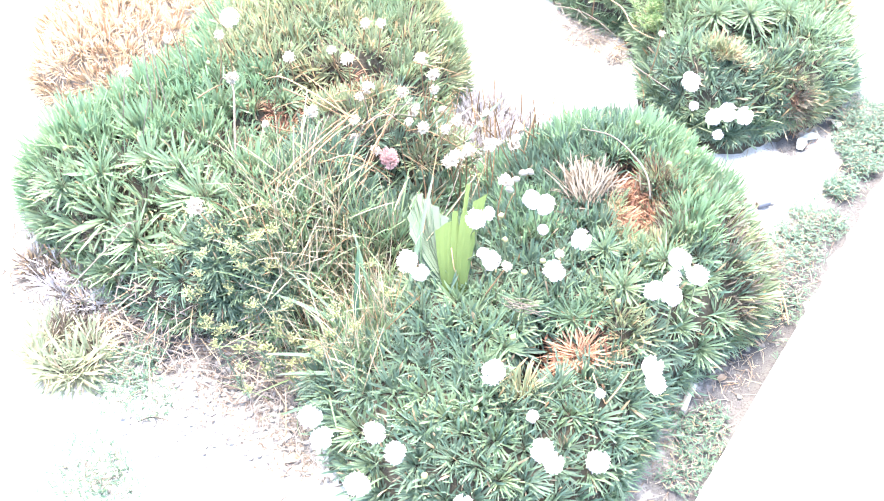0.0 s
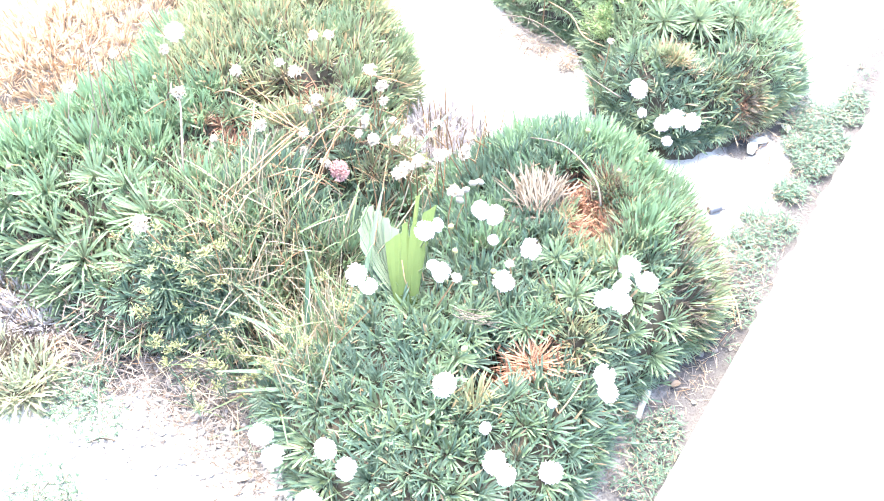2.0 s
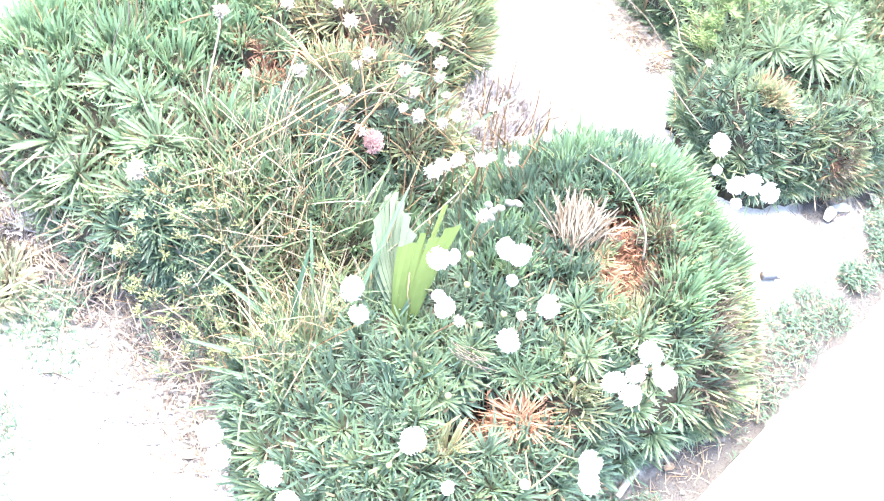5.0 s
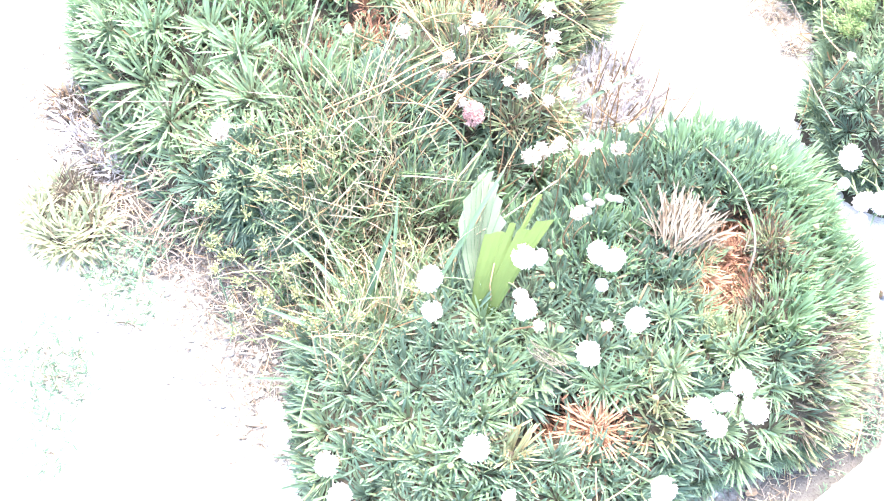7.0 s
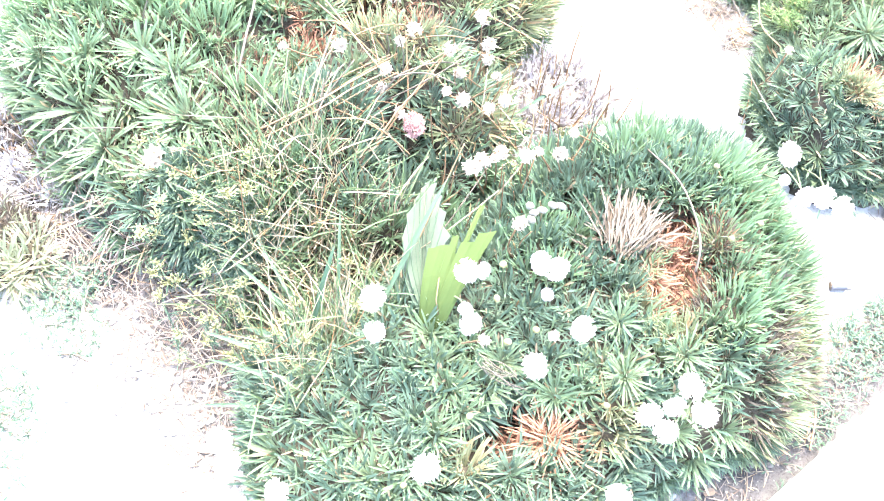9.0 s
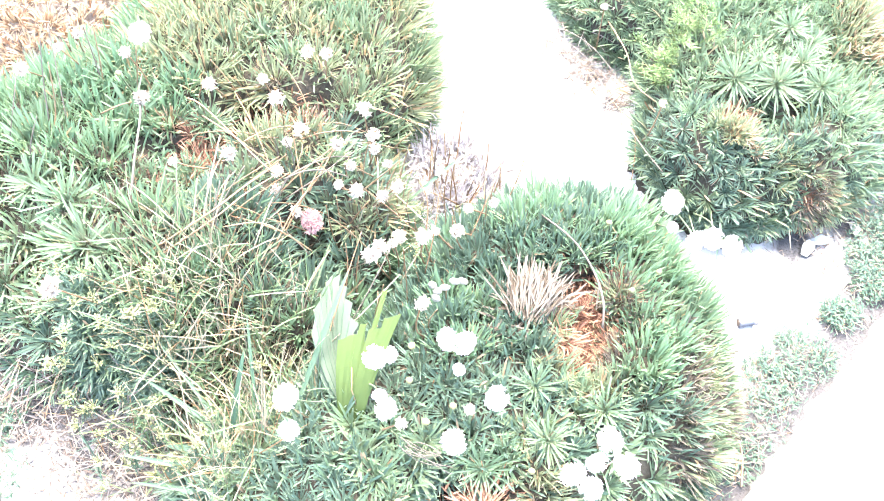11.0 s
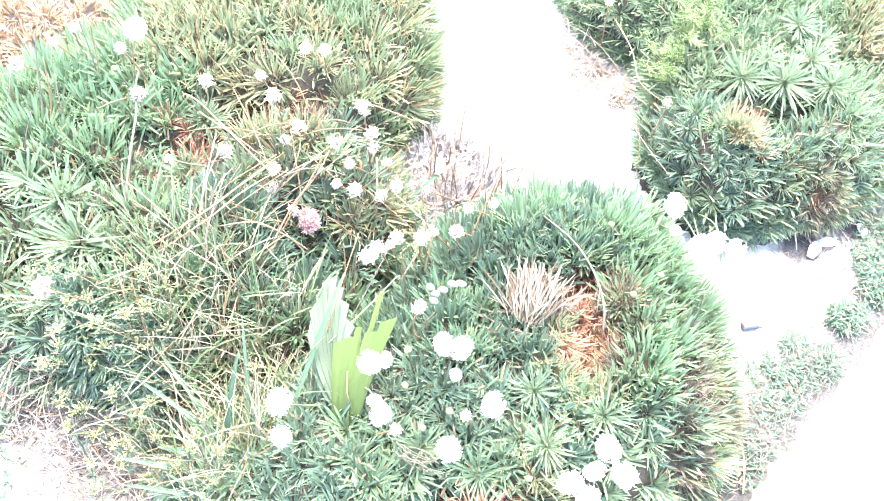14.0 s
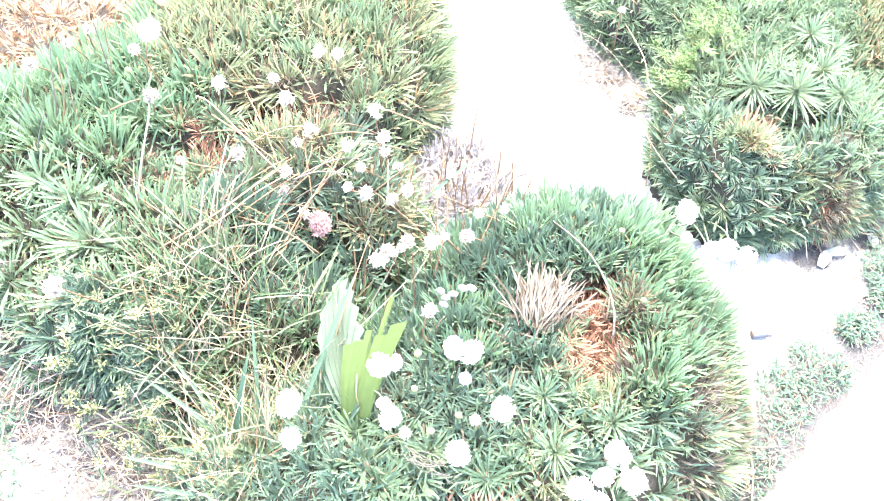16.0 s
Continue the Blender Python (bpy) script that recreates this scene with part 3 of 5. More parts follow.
for tx, ty, kind, size in [(0.488, 1.284, "star", 1.08), (0.436, 1.281, "star", 0.85), (0.544, 1.293, "star", 0.85), (0.518, 1.325, "star", 0.75), (0.462, 1.31, "star", 0.7), (0.53, 1.36, "star", 0.7), (0.50, 1.375, "star", 0.7)]:
    part("rosette", hand.choice(KINDS[kind]), side_plant, "large pale green rosette", tuft_pose(SIDE, tx, ty, size, hand, 1.2, 0.15, 0.024, 0.8))
for _ in range(12):
    part("dead_rosette", hand.choice(KINDS["rust"]), side_plant, "withered brown rosette", tuft_pose(SIDE, 0.436 + hand.gauss(0, 0.010), 1.246 + hand.gauss(0, 0.008), hand.uniform(0.4, 0.7), hand, 0.5))
for tx, ty, size in [(-0.294, 0.924, 1.1), (-0.209, 1.029, 1.0), (-0.257, 0.878, 1.05), (-0.267, 1.06, 1.0), (-0.339, 0.939, 1.0), (-0.302, 0.881, 0.95), (-0.388, 0.80, 1.1), (-0.38, 0.86, 1.1), (-0.338, 0.828, 1.0), (-0.40, 0.92, 1.0), (-0.45, 0.90, 1.0)]:
    part("rosette", hand.choice(KINDS["star_broad"]), rear_plant, "large pale green rosette", tuft_pose(REAR, tx, ty, size, hand, 1.2, 0.15, 0.016, 0.7))
for _ in range(26):
    part("rosette", hand.choice(KINDS["open_deep"]), rear_plant, "", tuft_pose(REAR, hand.uniform(-0.25, -0.12), hand.uniform(0.755, 0.83), hand.uniform(0.7, 0.9), hand, 0.6, 0.3, 0.006))
for tx, ty, size in [(0.323, 0.805, 0.9), (0.211, 0.722, 0.88), (0.249, 0.815, 0.75), (0.131, 0.67, 0.82), (0.15, 0.735, 0.75), (0.27, 0.76, 0.75)]:
    part("rosette", hand.choice(KINDS["star"]), front_plant, "large pale green rosette", tuft_pose(FRONT, tx, ty, size, hand, 1.2, 0.15, 0.016, 0.7))
SIDE_DEAD = [(0.448 + hand.gauss(0, 0.012), 1.205 + hand.gauss(0, 0.01), hand.choice(["yellow", "orange", "straw"]), hand.uniform(0.4, 0.6)) for _ in range(7)]
SIDE_DEAD += [(0.577 + hand.gauss(0, 0.014), 1.158 + hand.gauss(0, 0.01), hand.choice(["tan", "orange", "straw"]), hand.uniform(0.4, 0.6)) for _ in range(9)]
SIDE_DEAD += [(0.562 + hand.gauss(0, 0.014), 1.182 + hand.gauss(0, 0.008), hand.choice(["yellow", "tan"]), hand.uniform(0.4, 0.6)) for _ in range(4)]
for tx, ty, kind, size in SIDE_DEAD:
    part("dead_rosette", hand.choice(KINDS[kind]), side_plant, "withered orange-brown rosette", tuft_pose(SIDE, tx, ty, size, hand, 0.5, 0.2, 0.008))
REAR_DEAD = [(-0.30 + hand.gauss(0, 0.03), 0.865 + hand.gauss(0, 0.014), hand.choice(["yellow", "tan", "tan"]), hand.uniform(0.6, 0.95)) for _ in range(16)]
REAR_DEAD += [(-0.11 + hand.gauss(0, 0.04), 1.105 + hand.gauss(0, 0.022), hand.choice(["rust", "rust", "tan", "yellow"]), hand.uniform(0.6, 0.9)) for _ in range(16)]
REAR_DEAD += [(-0.19 + hand.gauss(0, 0.02), 1.038 + hand.gauss(0, 0.01), hand.choice(["rust", "rust", "straw"]), hand.uniform(0.6, 0.9)) for _ in range(12)]
REAR_DEAD += [(hand.uniform(-0.42, -0.2), hand.uniform(0.83, 1.0), "tan", hand.uniform(0.5, 0.75)) for _ in range(22)]
REAR_DEAD += [(-0.19 + hand.gauss(0, 0.03), 0.985 + hand.gauss(0, 0.015), hand.choice(["straw", "rust"]), hand.uniform(0.5, 0.8)) for _ in range(6)]
for tx, ty, kind, size in REAR_DEAD:
    part("dead_rosette", hand.choice(KINDS[kind]), rear_plant, "withered straw-coloured rosette", tuft_pose(REAR, tx, ty, size, hand, 0.5))
cushion("cushion_plant", "dead straw-coloured thrift cushion, all leaves dried", DRY, 0.034, lambda x, y, rng: ("straw", 0.85), 4, per_m2=24000, mat=THATCH)

# ---- flowers ----
MOUNDS = (REAR, FRONT, SIDE, DRY)


def top_at(x, y):
    return max([soil_height(x, y)] + [m.height(x, y) for m in MOUNDS])


def head_mesh(seed, mat, florets, radius, petal, open_up):
    """A round head of small five-lobed papery florets."""
    rng, verts, faces = random.Random(seed), [], []
    for i in range(florets):
        z = 1 - 1.62 * (i + 0.5) / florets
        az = i * 2.39996 + rng.uniform(-0.3, 0.3)
        n = Vector((math.sqrt(max(0, 1 - z * z)) * math.cos(az), math.sqrt(max(0, 1 - z * z)) * math.sin(az), z))
        n = (n + Vector((rng.gauss(0, 0.12), rng.gauss(0, 0.12), rng.gauss(0, 0.12)))).normalized()
        a = n.orthogonal().normalized()
        b, r, t0 = n.cross(a), radius * rng.uniform(0.7, 1.28), rng.uniform(0, 6.28)
        c = len(verts)
        verts.append(n * (r * 0.5))
        for k in range(10):
            t = t0 + k * math.pi / 5
            q = petal * (1.0 if k % 2 == 0 else 0.45) * rng.uniform(0.8, 1.15)
            verts.append(n * (r * (open_up if k % 2 == 0 else open_up - 0.12)) + (a * math.cos(t) + b * math.sin(t)) * q)
        faces += [(c, c + 1 + k, c + 1 + (k + 1) % 10) for k in range(10)]
    core = Leaves()
    core.lump((0, 0, 0), (radius * 0.6, radius * 0.6, radius * 0.6), rng, 0.05, 8, 6)
    faces += [tuple(len(verts) + k for k in f) for f in core.f]
    return mesh_of("flower_head", verts + core.v, faces, mat)


HEADS = {
    "fresh": [head_mesh(100 + i, PETAL, 46, 0.0104, 0.0046, 1.0) for i in range(4)],
    "dry": [head_mesh(110 + i, PETAL_DRY, 8 + i, 0.0066, 0.0064, 1.0) for i in range(4)],
    "pink": [head_mesh(120, PETAL_PINK, 60, 0.0115, 0.0034, 1.0)],
}


def calyx_mesh(seed, r):
    rng, g = random.Random(seed), Leaves()
    for i in range(9):
        az = i * 0.698 + rng.uniform(-0.2, 0.2)
        out = Vector((math.cos(az), math.sin(az), 0))
        g.blade(out * 0.001 + Vector((0, 0, -r * 0.85)), out * 0.8 + Vector((0, 0, 0.5)), Vector((0, 0, 1)) - out, r * rng.uniform(0.8, 1.1), r * 0.5, bend=-0.9, rows=3)
    return g.mesh("calyx", CALYX)


CALYX_BIG, CALYX_SMALL = calyx_mesh(1, 0.0105), calyx_mesh(2, 0.0078)


def bud_mesh(seed):
    g = Leaves()
    g.lump((0, 0, 0), (0.005, 0.005, 0.0058), random.Random(seed), 0.12, 8, 6)
    return g.mesh("bud", BUD, True)


BUDS = [bud_mesh(i) for i in range(3)]
FLOWER_RNG = random.Random(77)


def flower(x, y, z, kind="fresh", size=1.0, root=None, stem=None):
    """A flower on a leafless stalk that rises from the cushion at root."""
    rng = FLOWER_RNG
    if root is None:
        root = (x + rng.gauss(0, 0.018), y + rng.uniform(0.02, 0.06))
    base = Vector((root[0], root[1], top_at(*root) - 0.004))
    head = Vector((x, y, z))
    names = {"fresh": ("thrift_flower", "white papery thrift flower head on a thin stalk", "white thrift flowers"),
             "dry": ("dried_flower", "small dried cream flower head on a thin brown stalk", "dried flowers"),
             "pink": ("thrift_flower", "faded pink thrift flower head on a bent stalk", ""),
             "bud": ("flower_bud", "small yellowish closed bud on a short stalk", "flower buds")}
    name, label, group = names[kind]
    top = tagged(new(name), label, "flower", group)
    top.location = base
    pts = [p - base for p in bow(base, head, 0.012 * rng.uniform(-1, 1), 7, (rng.uniform(-1, 1), rng.uniform(-1, 1), 0.3))]
    g = Leaves()
    g.tube(pts, 0.0011, 0.0008, 6)
    part("stalk", g.mesh("stalk", stem or (STEM_DRY if kind == "dry" else STEM), True), top)
    axis = (pts[-1] - pts[-2]).normalized() + Vector((rng.uniform(-0.3, 0.3), rng.uniform(-0.3, 0.1), 0.7))
    m = Matrix.Translation(head - base) @ axis.to_track_quat("Z", "Y").to_matrix().to_4x4() @ Matrix.Rotation(rng.uniform(0, 6.28), 4, "Z") @ Matrix.Diagonal((size * rng.uniform(0.92, 1.1), size * rng.uniform(0.88, 1.05), size * rng.uniform(0.75, 1.0), 1))
    if kind == "bud":
        part("bud", rng.choice(BUDS), top, "", m)
    else:
        bloom = part("flower_head", rng.choice(HEADS[kind]), top, "", m)
        part("calyx", CALYX_SMALL if kind == "dry" else CALYX_BIG, bloom, "brown papery calyx")


FRONT_FLOWERS = [
    (0.208, 0.759, 0.203, 1.0), (0.177, 0.705, 0.215, 1.0), (0.319, 0.745, 0.194, 1.0), (0.336, 0.723, 0.194, 1.0), (0.310, 0.724, 0.185, 0.85), (0.291, 0.709, 0.181, 1.0),
    (0.308, 0.697, 0.190, 0.95), (0.153, 0.801, 0.219, 0.95), (0.170, 0.808, 0.202, 1.0), (0.091, 0.767, 0.220, 1.0), (0.105, 0.770, 0.228, 0.6), (0.110, 0.730, 0.196, 0.9),
    (0.018, 0.720, 0.200, 1.0), (0.035, 0.677, 0.237, 0.8), (0.116, 0.592, 0.186, 1.05), (0.290, 0.640, 0.135, 1.0), (0.293, 0.622, 0.130, 1.0)]
EDGE_FLOWERS = [
    (-0.077, 0.566, 0.12, 1.0), (-0.065, 0.552, 0.10, 1.0), (-0.004, 0.535, 0.15, 1.0), (0.019, 0.514, 0.15, 1.0), (-0.019, 0.491, 0.12, 1.0), (0.168, 0.519, 0.16, 1.0), (0.178, 0.506, 0.16, 0.95),
    (0.226, 0.520, 0.14, 1.0), (0.161, 0.580, 0.12, 0.6), (0.230, 0.595, 0.15, 0.45), (0.169, 0.790, 0.18, 0.55), (0.348, 0.994, 0.230, 1.0), (0.357, 0.986, 0.198, 0.5),
    (0.386, 0.988, 0.178, 0.9), (0.401, 0.989, 0.186, 1.0), (0.422, 0.985, 0.184, 1.0), (0.397, 0.985, 0.150, 0.6), (0.09, 0.46, 0.15, 0.9)]
for fx, fy, fz, fs in FRONT_FLOWERS + EDGE_FLOWERS:
    flower(fx, fy, fz, "fresh", fs, (fx + 0.012, 1.125) if fy > 0.98 else None)
flower(0.101, 0.744, 0.19, "fresh", 0.55)
flower(0.186, 0.748, 0.19, "dry", 0.7)
flower(-0.238, 1.079, 0.231, "fresh", 1.05)
flower(-0.228, 0.779, 0.206, "dry", 1.4)
flower(0.127, 0.716, 0.205, "dry", 0.7)
DRIED = [
    (0.122, 0.837, 0.210), (0.105, 0.935, 0.167), (0.137, 0.973, 0.127), (0.057, 0.902, 0.167), (0.064, 0.915, 0.165), (0.0, 1.042, 0.110), (0.016, 1.003, 0.121), (-0.073, 1.003, 0.13),
    (-0.074, 0.994, 0.105), (-0.070, 1.037, 0.141), (-0.062, 1.060, 0.137), (-0.014, 1.045, 0.145), (0.028, 1.039, 0.183), (0.030, 1.039, 0.157), (0.010, 1.073, 0.18), (-0.087, 1.062, 0.184),
    (-0.113, 1.098, 0.166), (-0.166, 1.071, 0.175), (-0.069, 1.132, 0.185), (-0.049, 1.136, 0.184), (-0.242, 1.051, 0.151), (-0.25, 1.06, 0.217), (-0.391, 1.064, 0.144), (-0.131, 1.011, 0.134)]
for fx, fy, fz in DRIED:
    flower(fx, fy, fz, "dry", FLOWER_RNG.uniform(0.8, 1.15))
for fx, fy, fz in [(0.008, 1.023, 0.14), (-0.001, 0.995, 0.14), (0.092, 1.035, 0.1), (0.144, 1.003, 0.13), (0.105, 0.945, 0.15), (0.079, 0.939, 0.15), (0.047, 1.004, 0.12), (0.101, 1.077, 0.08), (0.138, 0.963, 0.15), (0.06, 1.02, 0.12), (0.115, 0.955, 0.15), (0.344, 1.197, 0.134), (0.258, 1.326, 0.14), (-0.36, 1.10, 0.15), (-0.345, 1.125, 0.15), (-0.31, 1.20, 0.17), (0.17, 1.01, 0.14), (0.075, 0.925, 0.16), (0.04, 1.06, 0.10), (-0.19, 0.99, 0.13)]:
    flower(fx, fy, fz, "dry", FLOWER_RNG.uniform(0.6, 1.0))
flower(-0.026, 0.966, 0.10, "pink", 1.2, (-0.045, 1.0))
flower(-0.043, 0.968, 0.112, "dry", 0.9, (-0.05, 0.99))
for fx, fy, fz in [(0.12, 0.80, 0.19), (0.148, 0.735, 0.17), (0.137, 0.66, 0.15), (0.255, 0.715, 0.15), (0.10, 0.585, 0.12), (0.36, 0.97, 0.13), (-0.44, 0.93, 0.13), (-0.46, 1.02, 0.14), (0.30, 1.02, 0.13), (0.33, 0.93, 0.15),
                   (-0.28, 1.08, 0.15), (0.125, 0.765, 0.19), (0.05, 0.50, 0.13), (0.17, 0.76, 0.16)]:
    flower(fx, fy, fz, "bud", 0.7, (fx + 0.004, fy + 0.018))

# ---- torn palm leaf ----


def fan(ends, base, spread, pleat, mat, teeth, seed, rows=7):
    """Pleats from a narrow foot to the given ends; every second rib stands back."""
    rng, g = random.Random(seed), Leaves()
    base, spread = Vector(base), Vector(spread)
    n = len(ends)
    out = (Vector(ends[-1]) - base).cross(Vector(ends[0]) - base).normalized()
    for i in range(n):
        foot = base + spread * (i / (n - 1) - 0.5)
        tip = Vector(ends[i])
        cut = 1.0 if i % 2 == 0 else 1 - teeth * rng.uniform(0.6, 1.2)
        for k in range(rows):
            t = cut * k / (rows - 1)
            g.v.append(foot.lerp(tip, t) + out * ((pleat if i % 2 else -pleat) * min(1, 2 * t) + 0.006 * math.sin(math.pi * t)))
            g.uv.append((i / (n - 1), 0.3 + 0.6 * t))
    g.f = [(i * rows + k, i * rows + k + 1, (i + 1) * rows + k + 1, (i + 1) * rows + k) for i in range(n - 1) for k in range(rows - 1)]
    return g


def between(points, n):
    out = []
    for i in range(n):
        s = i / (n - 1) * (len(points) - 1)
        k = min(int(s), len(points) - 2)
        out.append(Vector(points[k]).lerp(Vector(points[k + 1]), s - k))
    return out


palm = tagged(new("palm_leaf"), "torn piece of pleated green fan palm leaf among the tufts", "leaf")
palm.location = (0.072, 0.742, 0.10)
PALM_AT = Vector(palm.location)


def palm_part(name, points, n, pleat, mat, teeth, seed, label, spread=(0.012, 0.003, 0.0)):
    g = fan([Vector(p) - PALM_AT for p in between(points, n)], (0, 0, 0), spread, pleat, mat, teeth, seed)
    ob = part(name, g.mesh(name, mat), palm, label)
    mod = ob.modifiers.new("thickness", "SOLIDIFY")
    mod.thickness = 0.0005
    return ob


PALE_EDGE = [(0.031, 0.790, 0.083), (0.022, 0.800, 0.100), (0.016, 0.815, 0.115), (0.0075, 0.8448, 0.1197), (0.0078, 0.8689, 0.1114), (0.0082, 0.8939, 0.1029), (0.0116, 0.9043, 0.1006), (0.0194, 0.9055, 0.103), (0.0314, 0.8867, 0.1139), (0.0432, 0.863, 0.1264),
                          (0.057, 0.8327, 0.1419), (0.0625, 0.820, 0.147)]
pleats = palm_part("pale_pleats", PALE_EDGE, 23, 0.0034, PALM_PALE, 0.04, 1, "pale silvery green pleats", (-0.012, 0.006, 0))
g = fan([Vector(p) - PALM_AT for p in between(PALE_EDGE, 23)], (0, 0, 0), (-0.012, 0.006, 0), 0.0034, BLADE, 0.04, 1)
for i in range(1, 22, 2):
    line = g.v[i * 7:i * 7 + 7]
    for lift in (-0.0012, 0.0012):
        rib = Leaves()
        rib.tube([q + Vector((0, -0.5, 0.85)) * lift for q in line], 0.0004, 0.0009, 4)
        part("rib", rib.mesh("rib", BLADE, True), pleats, "dark green rib between the pleats")
palm_part("lime_blade", [(0.0433, 0.8114, 0.1429), (0.0489, 0.8122, 0.1467), (0.0542, 0.8148, 0.1519), (0.0598, 0.8156, 0.1557), (0.0630, 0.8150, 0.1575), (0.0637, 0.8235, 0.1647), (0.0695, 0.8234, 0.1678), (0.0712, 0.8091, 0.1570), (0.0732, 0.8091, 0.1578), (0.0739, 0.8189, 0.1665),
                         (0.0789, 0.8196, 0.1699), (0.0834, 0.8195, 0.1724), (0.0877, 0.8203, 0.1755), (0.0878, 0.8274, 0.1812), (0.0927, 0.8277, 0.1845), (0.0979, 0.8288, 0.1885), (0.1036, 0.8304, 0.193)], 17, 0.0004, PALM_LIME, 0.0, 2, "bright lime green blade torn across the top", (0.021, 0.003, 0.012))
palm_part("split_strip", [(0.078, 0.862, 0.172), (0.083, 0.863, 0.174)], 3, 0.0005, PALM_LIME, 0.02, 4, "", (0.004, 0.001, 0))
g = Leaves()
g.tube([(0.006, 0.010, 0.012), (-0.004, 0.024, 0.032), (-0.008, 0.042, 0.046)], 0.0007, 0.0006, 5)
part("torn_vein", g.mesh("torn_vein", STEM_TAN, True), palm, "thin orange vein along the blade")

# ---- grass, straw and litter ----


def grass_between(name, label, mat, spots, count, lengths, widths, seed, upright=0.9, spread=0.03, category="grass"):
    rng, g = random.Random(seed), Leaves()
    for x0, y0, n_share in spots:
        for _ in range(int(count * n_share)):
            x, y = x0 + rng.gauss(0, spread), y0 + rng.gauss(0, spread)
            d = Vector((rng.gauss(-0.08, 0.36), rng.gauss(0.22, 0.4), upright * rng.uniform(0.4, 1.3)))
            g.blade((x, y, top_at(x, y) - 0.004), d, (rng.uniform(-1, 1), rng.uniform(-1, 1), 1), rng.uniform(*lengths), rng.uniform(*widths), bend=rng.uniform(-0.2, 1.3), rows=6, blunt=0.35, twist=rng.uniform(-1, 1))
    tagged(new(name, g.mesh(name, mat)), label, category, kind="stuff")


SEAM = [(-0.05, 0.72, 1.2), (-0.09, 0.76, 1), (-0.13, 0.795, 0.7), (-0.155, 0.845, 0.6), (-0.04, 0.79, 0.9), (-0.01, 0.84, 0.35), (-0.10, 0.70, 0.5), (-0.06, 0.66, 0.35), (-0.14, 0.885, 0.45), (-0.09, 0.85, 0.4)]
grass_between("grass", "thin green grass blades between the cushions", GRASS, SEAM, 130, (0.04, 0.11), (0.0010, 0.0022), 5)
grass_between("dry_grass", "dry straw grass tangled between the cushions", HAY, SEAM, 105, (0.04, 0.12), (0.0009, 0.0016), 6, 1.25, 0.026)
grass_between("dry_grass", "long pale straws arching over the seam", HAY, SEAM, 2.2, (0.09, 0.15), (0.0010, 0.0016), 21, 0.9, 0.035)
grass_between("dry_grass", "tall pale straws standing in the seam", HAY, [(-0.12, 0.90, 1), (-0.10, 0.93, 1), (-0.08, 0.87, 1), (-0.05, 0.90, 0.7)], 4, (0.06, 0.11), (0.0010, 0.0016), 22, 2.2, 0.025)
grass_between("dry_grass", "dry brown stalks by the grey dead patch", HAY, [(0.09, 1.06, 1), (0.12, 1.10, 1), (0.16, 1.10, 1), (0.06, 0.99, 0.8), (0.03, 0.97, 0.5)], 26, (0.04, 0.1), (0.001, 0.0018), 7, 0.9)

blades = Leaves()
for p, d, size, width, bend in [((0.013, 0.735, 0.10), (0.02, 0.13, 0.06), 0.165, 0.006, 0.2), ((-0.045, 0.70, 0.06), (0.0, 0.35, 0.6), 0.12, 0.0065, 0.5), ((-0.02, 0.70, 0.06), (-0.75, 0.3, 0.35), 0.15, 0.006, 0.6),
                                ((-0.03, 0.675, 0.06), (-0.9, -0.02, 0.25), 0.12, 0.006, 0.4), ((-0.015, 0.655, 0.06), (-0.9, -0.05, 0.25), 0.12, 0.0055, 0.5), ((-0.02, 0.69, 0.06), (-0.75, 0.6, 0.3), 0.19, 0.004, 0.3), ((-0.03, 0.635, 0.05), (-0.8, -0.25, 0.2), 0.10, 0.005, 0.6), ((-0.02, 0.72, 0.07), (-0.25, 0.7, 0.5), 0.13, 0.004, 0.4), ((0.07, 1.04, 0.06), (0.45, 0.5, 0.35), 0.09, 0.005, 0.3)]:
    blades.blade(p, d, (0, 0, 1), size, width, bend, 0.2, 8, 0.3)
flat_blade = Leaves()
flat_blade.blade((-0.036, 0.692, 0.066), (-0.078, 0.006, -0.008), (0, 0, 1), 0.085, 0.0085, 0.25, 0.15, 8, 0.3)
tagged(new("grass_blade", flat_blade.mesh("grass_blade", WEED)), "broad pale green grass blade lying over the soil", "grass")
tagged(new("grass", blades.mesh("grass", BLADE)), "long broad green grass blades beside the palm leaf", "grass", kind="stuff")


def litter(name, label, mat, areas, count, lengths, seed, width=(0.001, 0.002), lift=0.004):
    """Loose dry leaves and bits lying on the soil."""
    rng, g = random.Random(seed), Leaves()
    for cx, cy, r, share in areas:
        for _ in range(int(count * share)):
            x, y = cx + rng.gauss(0, r), cy + rng.gauss(0, r)
            z = top_at(x, y)
            if z > 0.045 or (Vector((x, y)) - KERB_A).dot(KERB_N) > -0.012:
                continue
            az = rng.uniform(0, 6.28)
            g.blade((x, y, z + rng.uniform(0, lift)), (math.cos(az), math.sin(az), rng.uniform(-0.05, 0.35)), (0, 0, 1), rng.uniform(*lengths), rng.uniform(*width), bend=rng.uniform(-0.2, 1.2), rows=3, blunt=0.5,
                    twist=rng.uniform(-1, 1))
    tagged(new(name, g.mesh(name, mat)), label, "plant litter", kind="stuff")


